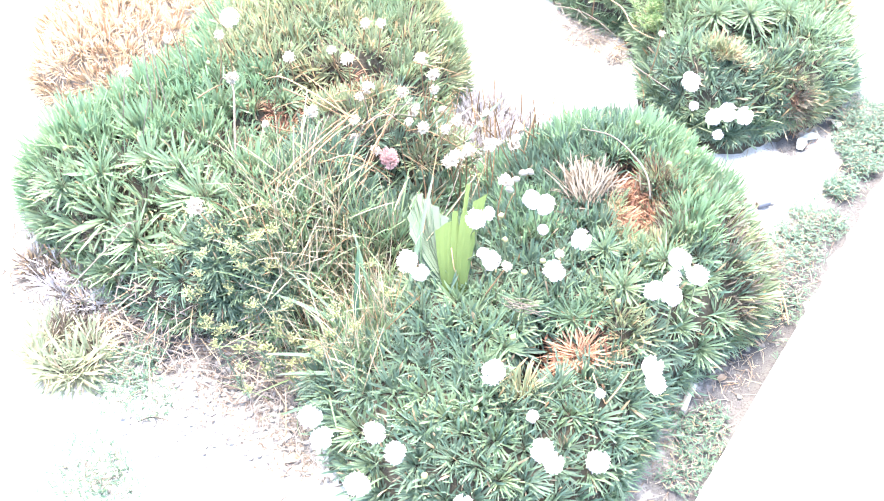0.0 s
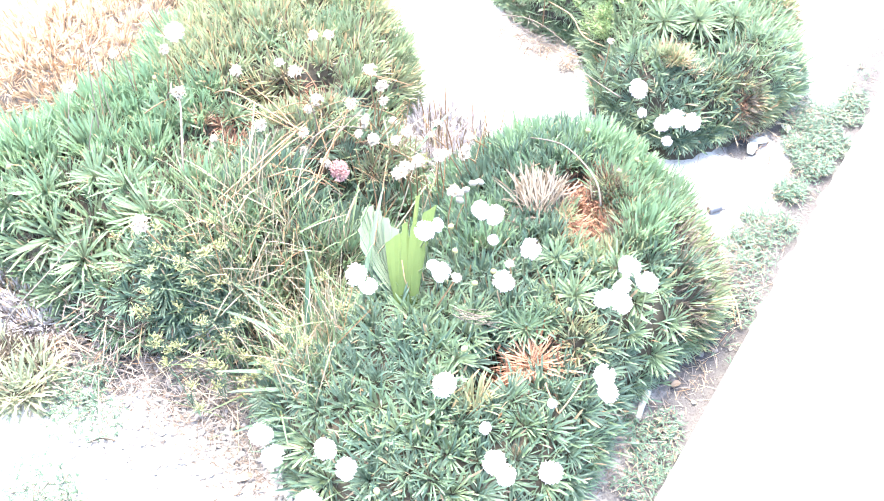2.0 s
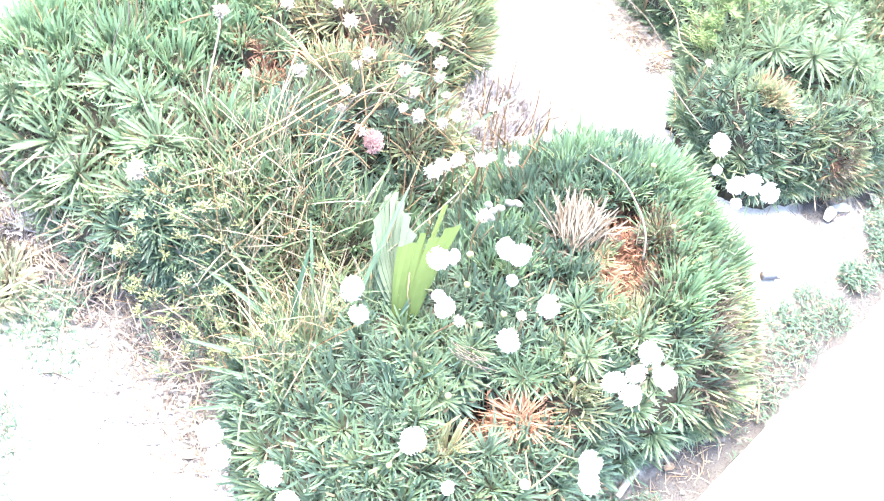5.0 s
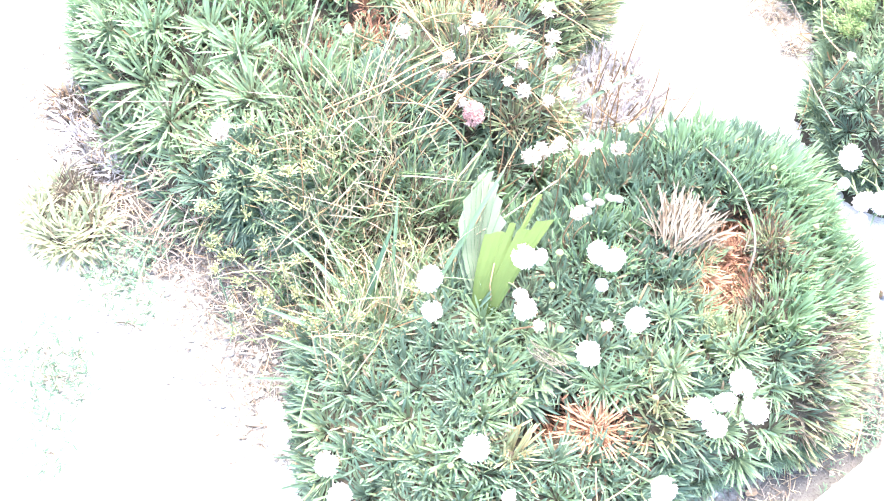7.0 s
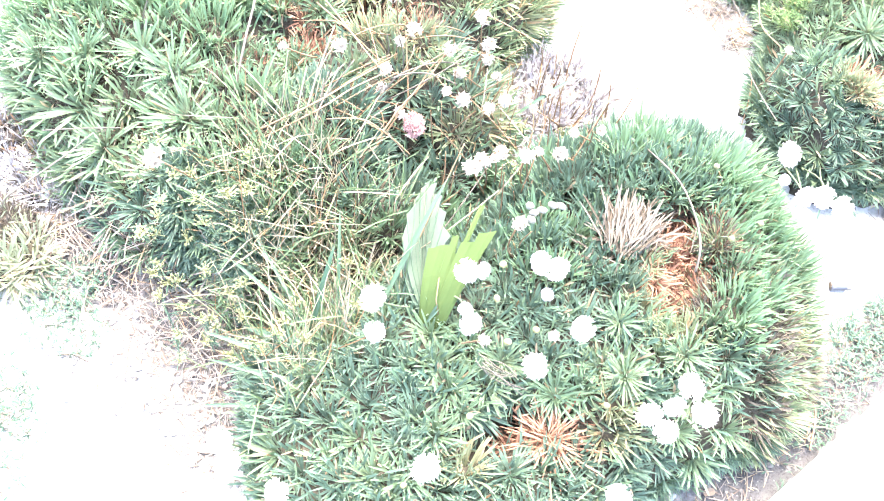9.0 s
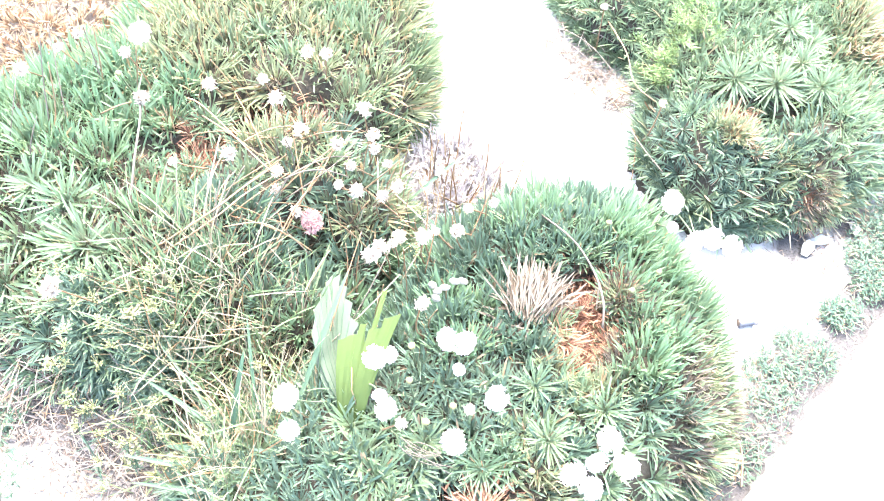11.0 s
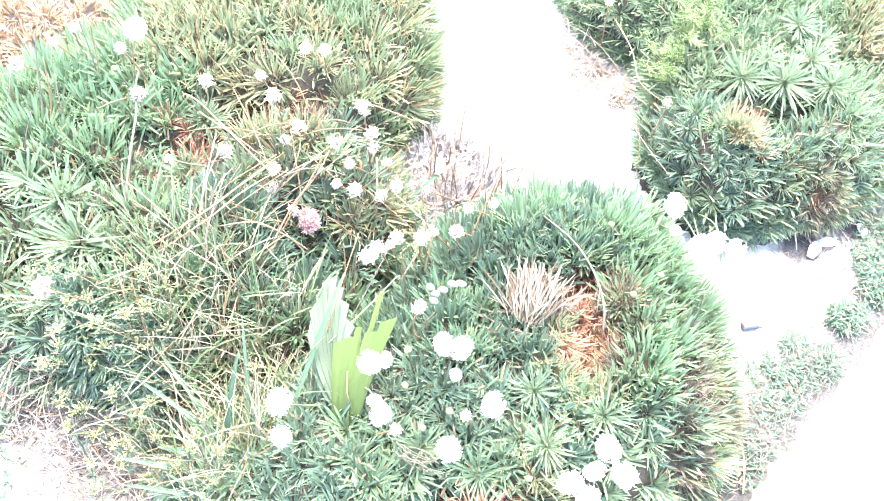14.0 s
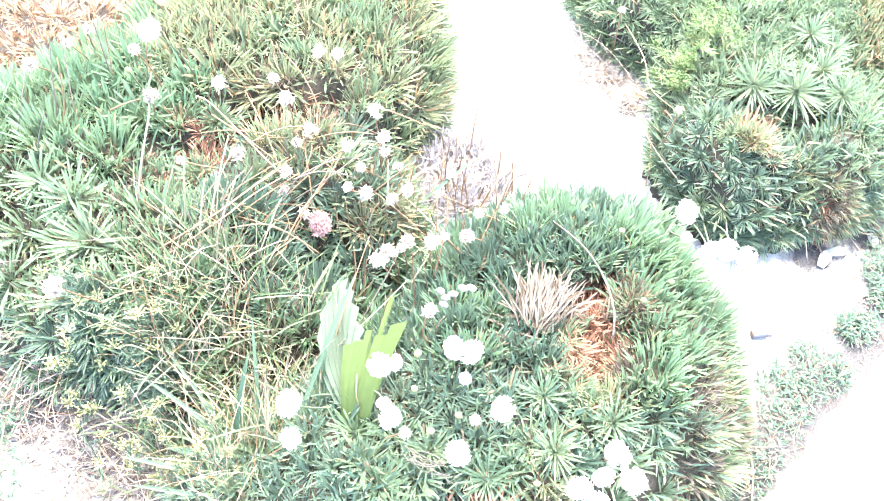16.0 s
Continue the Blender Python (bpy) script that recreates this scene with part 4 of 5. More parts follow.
FRINGE = [(-0.20, 0.68, 0.04, 1), (-0.15, 0.65, 0.035, 1.1), (-0.125, 0.605, 0.03, 1), (-0.27, 0.70, 0.03, 0.9), (-0.10, 0.565, 0.022, 0.5), (-0.20, 0.645, 0.035, 0.6), (-0.44, 0.79, 0.04, 1), (-0.49, 0.84, 0.035, 0.9),
          (-0.38, 0.755, 0.03, 0.7), (-0.52, 0.89, 0.025, 0.4)]
KERBSIDE = [(0.42, 0.70, 0.03, 0.8), (0.36, 0.63, 0.03, 1), (0.50, 0.85, 0.03, 1), (0.53, 0.93, 0.03, 0.8), (0.33, 0.57, 0.03, 0.6), (0.60, 1.08, 0.04, 0.6), (0.62, 1.16, 0.03, 0.5)]
litter("leaf_litter", "dry grey-brown leaf litter on the soil", LITTER, FRINGE, 190, (0.008, 0.03), 11, (0.0007, 0.0016))
litter("leaf_litter", "dark withered leaf bits mixed into the litter", PULP, FRINGE + KERBSIDE, 60, (0.005, 0.018), 15, (0.0008, 0.002), 0.003)


def clods(label, areas, count, seed):
    """Crumbs of dry soil in all sizes."""
    rng, g = random.Random(seed), Leaves()
    for cx, cy, r, share in areas:
        for _ in range(int(count * share)):
            x, y = cx + rng.gauss(0, r), cy + rng.gauss(0, r)
            z = top_at(x, y)
            if z > 0.02 or (Vector((x, y)) - KERB_A).dot(KERB_N) > -0.008:
                continue
            q = 0.0008 + 0.0034 * rng.random() ** 5
            g.lump((x, y, z + q * 0.3), (q * rng.uniform(0.8, 1.4), q * rng.uniform(0.8, 1.3), q * 0.5), rng, 0.35, 6, 4)
    tagged(new("soil_crumbs", g.mesh("soil_crumbs", CLOD)), label, "soil", kind="stuff")


clods("grey-brown crumbs of dry soil at the cushions' feet", FRINGE + [(-0.28, 0.66, 0.06, 1.5), (-0.22, 0.62, 0.05, 1)], 210, 23)
clods("crumbled dry soil along the path's edge", KERBSIDE + [(0.43, 0.70, 0.03, 1), (0.46, 0.74, 0.03, 1), (0.40, 0.66, 0.03, 1)], 45, 24)
litter("leaf_litter", "brown dead leaves at the cushions' feet", LITTER, FRINGE + KERBSIDE, 60, (0.01, 0.03), 12)
litter("leaf_litter", "small dark bits of plant debris on the sand", PULP, [(-0.33, 0.54, 0.06, 1), (-0.30, 0.48, 0.04, 1), (-0.25, 0.60, 0.08, 0.5), (0.5, 1.05, 0.05, 0.3), (0.15, 1.25, 0.08, 0.2), (-0.25, 0.49, 0.03, 0.4), (-0.36, 0.60, 0.05, 0.5)], 90, (0.003, 0.008), 13, (0.001, 0.002), 0.001)
litter("leaf_litter", "scattered dark bits on the far sand", PULP, [(0.741, 1.402, 0.03, 1), (0.756, 1.307, 0.02, 1), (0.70, 1.36, 0.03, 0.6)], 16, (0.004, 0.011), 31, (0.002, 0.004), 0.001)
litter("leaf_litter", "curled tan stems heaped at the cushion's foot", LITTER, [(0.249, 1.35, 0.02, 1), (0.282, 1.329, 0.018, 1), (0.218, 1.373, 0.02, 1), (0.305, 1.29, 0.015, 0.5)], 110, (0.015, 0.05), 19, (0.0008, 0.0016), 0.012)
litter("leaf_litter", "pale dry straw at the foot of the rear cushions", HAY, [(0.27, 1.33, 0.02, 1), (0.24, 1.35, 0.02, 1), (0.30, 1.31, 0.015, 0.8), (0.5, 1.12, 0.03, 0.6), (-0.57, 1.10, 0.04, 0.8), (0.63, 1.19, 0.03, 0.6)], 45, (0.015, 0.05), 14)
litter("leaf_litter", "thin straw bits among the weeds by the path", HAY, [(0.39, 0.66, 0.03, 1), (0.44, 0.75, 0.025, 1), (0.49, 0.83, 0.025, 1), (0.54, 0.92, 0.03, 1), (0.58, 0.99, 0.03, 1), (0.63, 1.08, 0.03, 1), (0.67, 1.17, 0.03, 1)], 45, (0.008, 0.03), 17, (0.0007, 0.0014))
litter("leaf_litter", "broken grey twigs and seed stalks by the dead patch", GREY, [(0.10, 1.17, 0.03, 1.6), (0.15, 1.14, 0.025, 1.6), (0.08, 1.20, 0.02, 1.2), (0.12, 1.12, 0.04, 1.5), (0.17, 1.11, 0.015, 0.6)], 110, (0.008, 0.03), 16)

# dead grey patch between the cushions
PATCH = Mound([(0.04, 1.07), (0.10, 1.06), (0.175, 1.10), (0.17, 1.135), (0.14, 1.17), (0.095, 1.19), (0.06, 1.165), (0.04, 1.11)], 0.016)
cushion("dead_cushion", "dead grey cushion of brittle leaves and twigs", PATCH, 0.018, lambda x, y, rng: ("grey", 0.28), 9, "", 30000, THATCH)
KINDS["withered"] = [rosette_mesh(LITTER, 140 + i, 70, 0.044, 0.0020, 4, 95, 1.1, 0.012) for i in range(3)]
GREY_SIDE = Mound([(-0.50, 0.88), (-0.515, 0.84), (-0.47, 0.80), (-0.42, 0.765), (-0.38, 0.765), (-0.36, 0.785), (-0.42, 0.83)], 0.022)
cushion("dead_cushion", "dead grey fringe of withered leaves beside the green cushion", GREY_SIDE, 0.024, lambda x, y, rng: (rng.choice(["grey", "grey", "straw", "withered"]), 0.42), 10, "", 26000)

# small tuft standing alone
LONE = Mound([(-0.460, 0.705), (-0.440, 0.668), (-0.395, 0.655), (-0.362, 0.685), (-0.372, 0.725), (-0.410, 0.745), (-0.448, 0.738)], 0.014)


def lone_kind(x, y, rng):
    return ("tan", 0.7) if near(x, y, -0.41, 0.725, 0.018) else ("pale", 1.3)


KINDS["pale"] = [rosette_mesh(PALE, 130 + i, 60, 0.046, 0.0026, 15, 100, 0.8, 0.012) for i in range(4)]
cushion("small_cushion_plant", "small yellow-green tuft of thrift standing alone", LONE, 0.040, lone_kind, 12, "", 2500)

for tx, ty, kind, size in [(-0.43, 0.748, "withered", 0.6), (-0.405, 0.765, "tan", 0.6), (-0.385, 0.752, "withered", 0.6), (-0.45, 0.76, "grey", 0.5), (-0.42, 0.735, "tan", 0.7), (-0.40, 0.74, "tan_tight", 0.6)]:
    m = Matrix.Translation((tx, ty, soil_height(tx, ty) + 0.006)) @ Matrix.Rotation(hand.uniform(0, 6), 4, "Z") @ Matrix.Scale(size, 4)
    tuft = tagged(new("dead_tuft", hand.choice(KINDS[kind])), "withered grey-brown tuft lying beside the small cushion", "plant", "dead tufts")
    tuft.matrix_basis = m
FOOT = [(-0.24, 0.732, 0.02, 1), (-0.17, 0.735, 0.02, 1), (-0.30, 0.738, 0.02, 1), (-0.13, 0.70, 0.02, 0.8), (-0.35, 0.755, 0.02, 1)]
litter("leaf_litter", "grey dead stems and roots along the rear cushion's foot", LITTER, FOOT, 120, (0.012, 0.04), 27, (0.0009, 0.0018), 0.02)
litter("leaf_litter", "pale straws lying out over the soil", HAY, FOOT, 26, (0.03, 0.07), 28, (0.0008, 0.0014), 0.02)

# ---- weeds ----


def umbel_weed(x, y, high, seed, leaf=None, fronds=14):
    """A thin weed with feathery leaves and a few yellowish clusters."""
    rng = random.Random(seed)
    z = top_at(x, y) - 0.004
    top = tagged(new("umbel_weed"), "thin weed with small yellow-green flower clusters", "weed", "yellow-green weeds")
    top.location = (x, y, z)
    g = Leaves()
    tips = []
    for i in range(rng.randint(3, 5) if leaf else rng.randint(1, 3)):
        tip = Vector((rng.gauss(0, 0.022), rng.gauss(0, 0.022), high * rng.uniform(0.7, 1.1)))
        g.tube(bow((0, 0, 0), tip, rng.uniform(-0.008, 0.008), 5, (1, 0.3, 0)), 0.0008, 0.0005, 4)
        tips.append(tip)
        for k in range(fronds):
            p = tip * rng.uniform(0.2, 0.95)
            az = rng.uniform(0, 6.28)
            g.blade(p, (math.cos(az), math.sin(az), 0.5), (0, 0, 1), rng.uniform(0.008, 0.018), 0.0009, rows=2)
    stem = part("stem", g.mesh("stem", leaf or WEED), top)
    for tip in tips:
        c = Leaves()
        for k in range(18):
            d = Vector((rng.gauss(0, 1), rng.gauss(0, 1), rng.uniform(0, 1.2))).normalized()
            q = d * rng.uniform(0.003, 0.011)
            c.tube([(0, 0, -0.003), q], 0.0005, 0.0004, 3)
            c.lump(q, (0.0011, 0.0011, 0.0010), rng, 0.2, 5, 3)
        tagged(part("umbel", c.mesh("umbel", leaf or UMBEL), stem, "", Matrix.Translation(tip)), "yellow-green umbel", kind="stuff")


for i, (ux, uy, uh) in enumerate([(-0.219, 0.737, 0.06), (-0.195, 0.83, 0.06), (-0.041, 0.731, 0.07), (-0.076, 0.654, 0.06), (-0.136, 0.775, 0.06), (-0.103, 0.715, 0.07), (-0.076, 0.737, 0.06), (-0.15, 0.70, 0.06), (-0.196, 0.70, 0.05),
                                  (-0.17, 0.79, 0.06), (-0.19, 0.77, 0.06), (-0.12, 0.66, 0.05), (0.12, 1.03, 0.05), (0.10, 0.99, 0.05), (-0.24, 0.75, 0.05), (-0.15, 0.83, 0.06), (-0.244, 0.806, 0.06), (-0.217, 0.737, 0.07), (-0.184, 0.803, 0.06), (-0.11, 0.679, 0.07), (-0.083, 0.676, 0.06), (-0.048, 0.681, 0.06), (-0.134, 0.707, 0.06), (-0.244, 0.840, 0.05), (-0.191, 0.815, 0.05), (-0.187, 0.752, 0.06), (-0.222, 0.728, 0.07), (-0.139, 0.748, 0.06), (-0.10, 0.71, 0.06), (-0.147, 0.676, 0.07), (-0.184, 0.665, 0.06), (-0.234, 0.755, 0.06), (-0.15, 0.775, 0.06)]):
    umbel_weed(ux, uy, uh, 300 + i)
for i, (ux, uy) in enumerate([(0.35, 1.31), (0.359, 1.349), (0.347, 1.332), (0.375, 1.365), (0.36, 1.29), (0.385, 1.335)]):
    umbel_weed(ux, uy, 0.05, 330 + i, FEATHER, 40)


def ground_weed(x, y, r, count, seed, mat=None):
    """A low sprawling weed with many tiny leaves."""
    rng, g = random.Random(seed), Leaves()
    top = tagged(new("ground_weed"), "low sprawling green weed with tiny leaves on the soil", "weed", "weeds along the path's edge")
    top.location = (x, y, soil_height(x, y))
    for i in range(5):
        az = rng.uniform(0, 6.28)
        tip = Vector((math.cos(az) * r, math.sin(az) * r, rng.uniform(0.003, 0.012)))
        st = Leaves()
        st.tube(bow((0, 0, 0.001), tip, 0.004, 5), 0.0006, 0.0004, 4)
        part("runner", st.mesh("runner", STEM_PALE), top)
    for i in range(count):
        az, d = rng.uniform(0, 6.28), r * math.sqrt(rng.random())
        p = Vector((math.cos(az) * d, math.sin(az) * d, rng.uniform(0.0, 0.012)))
        if (Vector((x, y)) + p.xy - KERB_A).dot(KERB_N) > -0.003:
            continue
        a2 = rng.uniform(0, 6.28)
        g.blade(p, (math.cos(a2), math.sin(a2), rng.uniform(0.1, 0.9)), (0, 0, 1), rng.uniform(0.004, 0.011), rng.uniform(0.0010, 0.0023), bend=rng.uniform(0, 0.8), rows=3, blunt=0.4)
    tagged(part("leaves", g.mesh("leaves", mat or WEED), top), kind="stuff")


for i, (ux, uy, ur, un) in enumerate([(0.648, 1.09, 0.028, 460), (0.69, 1.137, 0.03, 540), (0.676, 1.185, 0.035, 560), (0.636, 1.123, 0.025, 360), (0.724, 1.20, 0.028, 440), (0.742, 1.228, 0.022, 300), (0.604, 1.036, 0.022, 360),
                                      (0.62, 1.045, 0.015, 180), (0.546, 0.985, 0.022, 220), (0.516, 0.948, 0.022, 190), (0.545, 0.94, 0.018, 130), (0.588, 0.968, 0.018, 130), (0.495, 0.825, 0.025, 120), (0.371, 0.614, 0.03, 260),
                                      (0.385, 0.655, 0.022, 170), (0.345, 0.645, 0.02, 150), (0.345, 0.575, 0.025, 200), (0.655, 1.235, 0.03, 120), (-0.35, 0.555, 0.05, 150), (-0.31, 0.545, 0.03, 80),
                                      (-0.33, 0.68, 0.04, 260), (-0.29, 0.645, 0.03, 150), (-0.36, 0.52, 0.04, 120), (0.50, 0.90, 0.03, 130), (-0.64, 1.31, 0.04, 160),
                                      (-0.341, 0.554, 0.04, 170), (-0.308, 0.52, 0.035, 150), (-0.296, 0.466, 0.035, 140), (-0.325, 0.685, 0.03, 200), (-0.311, 0.714, 0.025, 160), (-0.328, 0.639, 0.03, 120),
                                      (0.645, 1.155, 0.03, 260), (0.675, 1.15, 0.03, 260), (0.66, 1.10, 0.028, 240), (0.572, 0.967, 0.028, 110), (0.542, 0.936, 0.03, 110), (0.514, 0.85, 0.025, 90), (0.53, 0.90, 0.025, 90), (-0.37, 1.385, 0.03, 60), (-0.33, 1.405, 0.03, 60)]):
    ground_weed(ux, uy, ur, un, 500 + i)
KERB_RNG = random.Random(61)
for i in range(22):
    if 3 <= i <= 5:
        continue
    q = KERB_A + KERB_D * (0.02 + 0.04 * i + KERB_RNG.uniform(-0.015, 0.015)) - KERB_N * KERB_RNG.uniform(0.02, 0.05)
    ground_weed(q.x, q.y, KERB_RNG.uniform(0.015, 0.035), KERB_RNG.randint(30, 60), 540 + i)

# ---- twigs, stalks and small loose things ----


def stalk(name, label, pts, r0, r1, mat, category="twig"):
    g = Leaves()
    fine = []
    pts = [Vector(p) for p in pts]
    for i in range(len(pts) - 1):
        p0, p1, p2, p3 = pts[max(i - 1, 0)], pts[i], pts[i + 1], pts[min(i + 2, len(pts) - 1)]
        for k in range(5):
            t = k / 5
            fine.append(0.5 * ((2 * p1) + (p2 - p0) * t + (2 * p0 - 5 * p1 + 4 * p2 - p3) * t * t + (3 * p1 - p0 - 3 * p2 + p3) * t ** 3))
    fine.append(pts[-1])
    g.tube(fine, r0, r1, 6)
    tagged(new(name, g.mesh(name, mat, True)), label, category)


stalk("twig", "pale dry twig bent over the front cushion", [(0.225, 1.03, 0.105), (0.261, 0.983, 0.142), (0.288, 0.950, 0.142), (0.303, 0.915, 0.142), (0.308, 0.893, 0.125)], 0.0009, 0.0013, STEM_PALE)
stalk("dry_stalk", "pale bent flower stalk across the rear cushion", [(-0.275, 1.09, 0.10), (-0.258, 1.065, 0.138), (-0.238, 1.035, 0.15), (-0.227, 0.976, 0.14), (-0.222, 0.93, 0.11), (-0.222, 0.905, 0.08)], 0.0011, 0.0018, STEM_PALE, "stalk")
for i, (a, b, mat) in enumerate([((-0.19, 0.88, 0.07), (-0.075, 1.02, 0.135), STEM_DRY), ((-0.175, 0.875, 0.07), (-0.06, 1.005, 0.13), STEM_DRY), ((-0.16, 1.12, 0.10), (-0.07, 0.99, 0.12), STEM_DRY), ((-0.13, 1.0, 0.10), (-0.02, 0.93, 0.09), STEM_PALE),
                                 ((-0.065, 0.985, 0.10), (0.0, 1.04, 0.14), STEM_PALE), ((-0.02, 1.05, 0.13), (-0.10, 0.94, 0.08), STEM_DRY), ((-0.138, 0.87, 0.06), (-0.125, 0.965, 0.15), STEM_PALE), ((-0.135, 0.88, 0.06), (-0.105, 0.99, 0.15), STEM_PALE),
                                 ((-0.39, 0.97, 0.08), (-0.385, 1.06, 0.17), STEM_PALE), ((-0.33, 1.02, 0.09), (-0.36, 1.10, 0.19), STEM_PALE), ((-0.53, 0.93, 0.03), (-0.44, 0.86, 0.12), STEM_PALE), ((0.03, 0.83, 0.06), (0.075, 0.96, 0.13), STEM_PALE),
                                 ((0.0, 0.80, 0.07), (0.09, 0.89, 0.16), HAY), ((0.02, 0.78, 0.07), (0.04, 0.93, 0.16), STEM_DRY), ((0.15, 0.99, 0.08), (0.17, 1.07, 0.13), STEM_DRY), ((0.11, 0.94, 0.08), (0.11, 1.0, 0.15), STEM_DRY), ((0.10, 0.96, 0.08), (0.085, 1.02, 0.14), STEM_DRY),
                                  ((0.20, 1.39, 0.02), (0.30, 1.31, 0.03), STEM_PALE), ((0.325, 1.25, 0.02), (0.335, 1.16, 0.02), STEM_DRY),
                                 ((-0.41, 0.825, 0.07), (-0.32, 0.845, 0.10), STEM_PALE), ((0.46, 0.86, 0.03), (0.51, 0.845, 0.012), STEM_PALE), ((0.485, 0.83, 0.02), (0.49, 0.80, 0.006), STEM_DRY)]):
    rr = random.Random(900 + i)
    stalk("dry_stalk", "thin dry leafless stalk lying among the tufts", bow(a, b, rr.uniform(0.004, 0.018), 4, (rr.uniform(-0.6, 0.6), rr.uniform(-0.6, 0.6), 0.7)), 0.0008, 0.0006, mat, "stalk")


for i, (a, b, mat) in enumerate([((-0.35, 1.018, 0.1), (-0.355, 1.071, 0.2), STEM_PALE), ((-0.353, 0.965, 0.1), (-0.34, 0.995, 0.16), STEM_PALE), ((-0.322, 1.105, 0.1), (-0.337, 1.128, 0.16), STEM_PALE),
                                 ((-0.126, 0.906, 0.08), (-0.124, 0.949, 0.16), STEM_PALE), ((-0.141, 0.903, 0.08), (-0.141, 0.937, 0.15), STEM_PALE), ((-0.177, 1.058, 0.13), (-0.075, 1.017, 0.11), STEM_DRY),
                                 ((-0.134, 0.96, 0.1), (-0.069, 1.028, 0.13), STEM_DRY), ((-0.038, 1.002, 0.1), (-0.006, 1.059, 0.13), STEM_DRY), ((-0.066, 1.001, 0.12), (0.005, 1.014, 0.13), STEM_PALE),
                                 ((-0.112, 0.947, 0.11), (-0.041, 0.941, 0.1), STEM_DRY), ((-0.057, 0.928, 0.09), (-0.031, 1.006, 0.13), STEM_DRY), ((-0.293, 1.041, 0.12), (-0.256, 1.051, 0.14), STEM_DRY),
                                 ((-0.197, 1.093, 0.1), (-0.185, 1.098, 0.14), STEM_DRY), ((-0.002, 1.109, 0.14), (0.061, 1.111, 0.12), STEM_DRY)]):
    rr = random.Random(960 + i)
    stalk("dry_stalk", "thin dry leafless stalk lying among the tufts", bow(a, b, rr.uniform(0.002, 0.012), 4, (rr.uniform(-0.6, 0.6), rr.uniform(-0.6, 0.6), 0.7)), 0.0010, 0.0006, mat, "stalk")

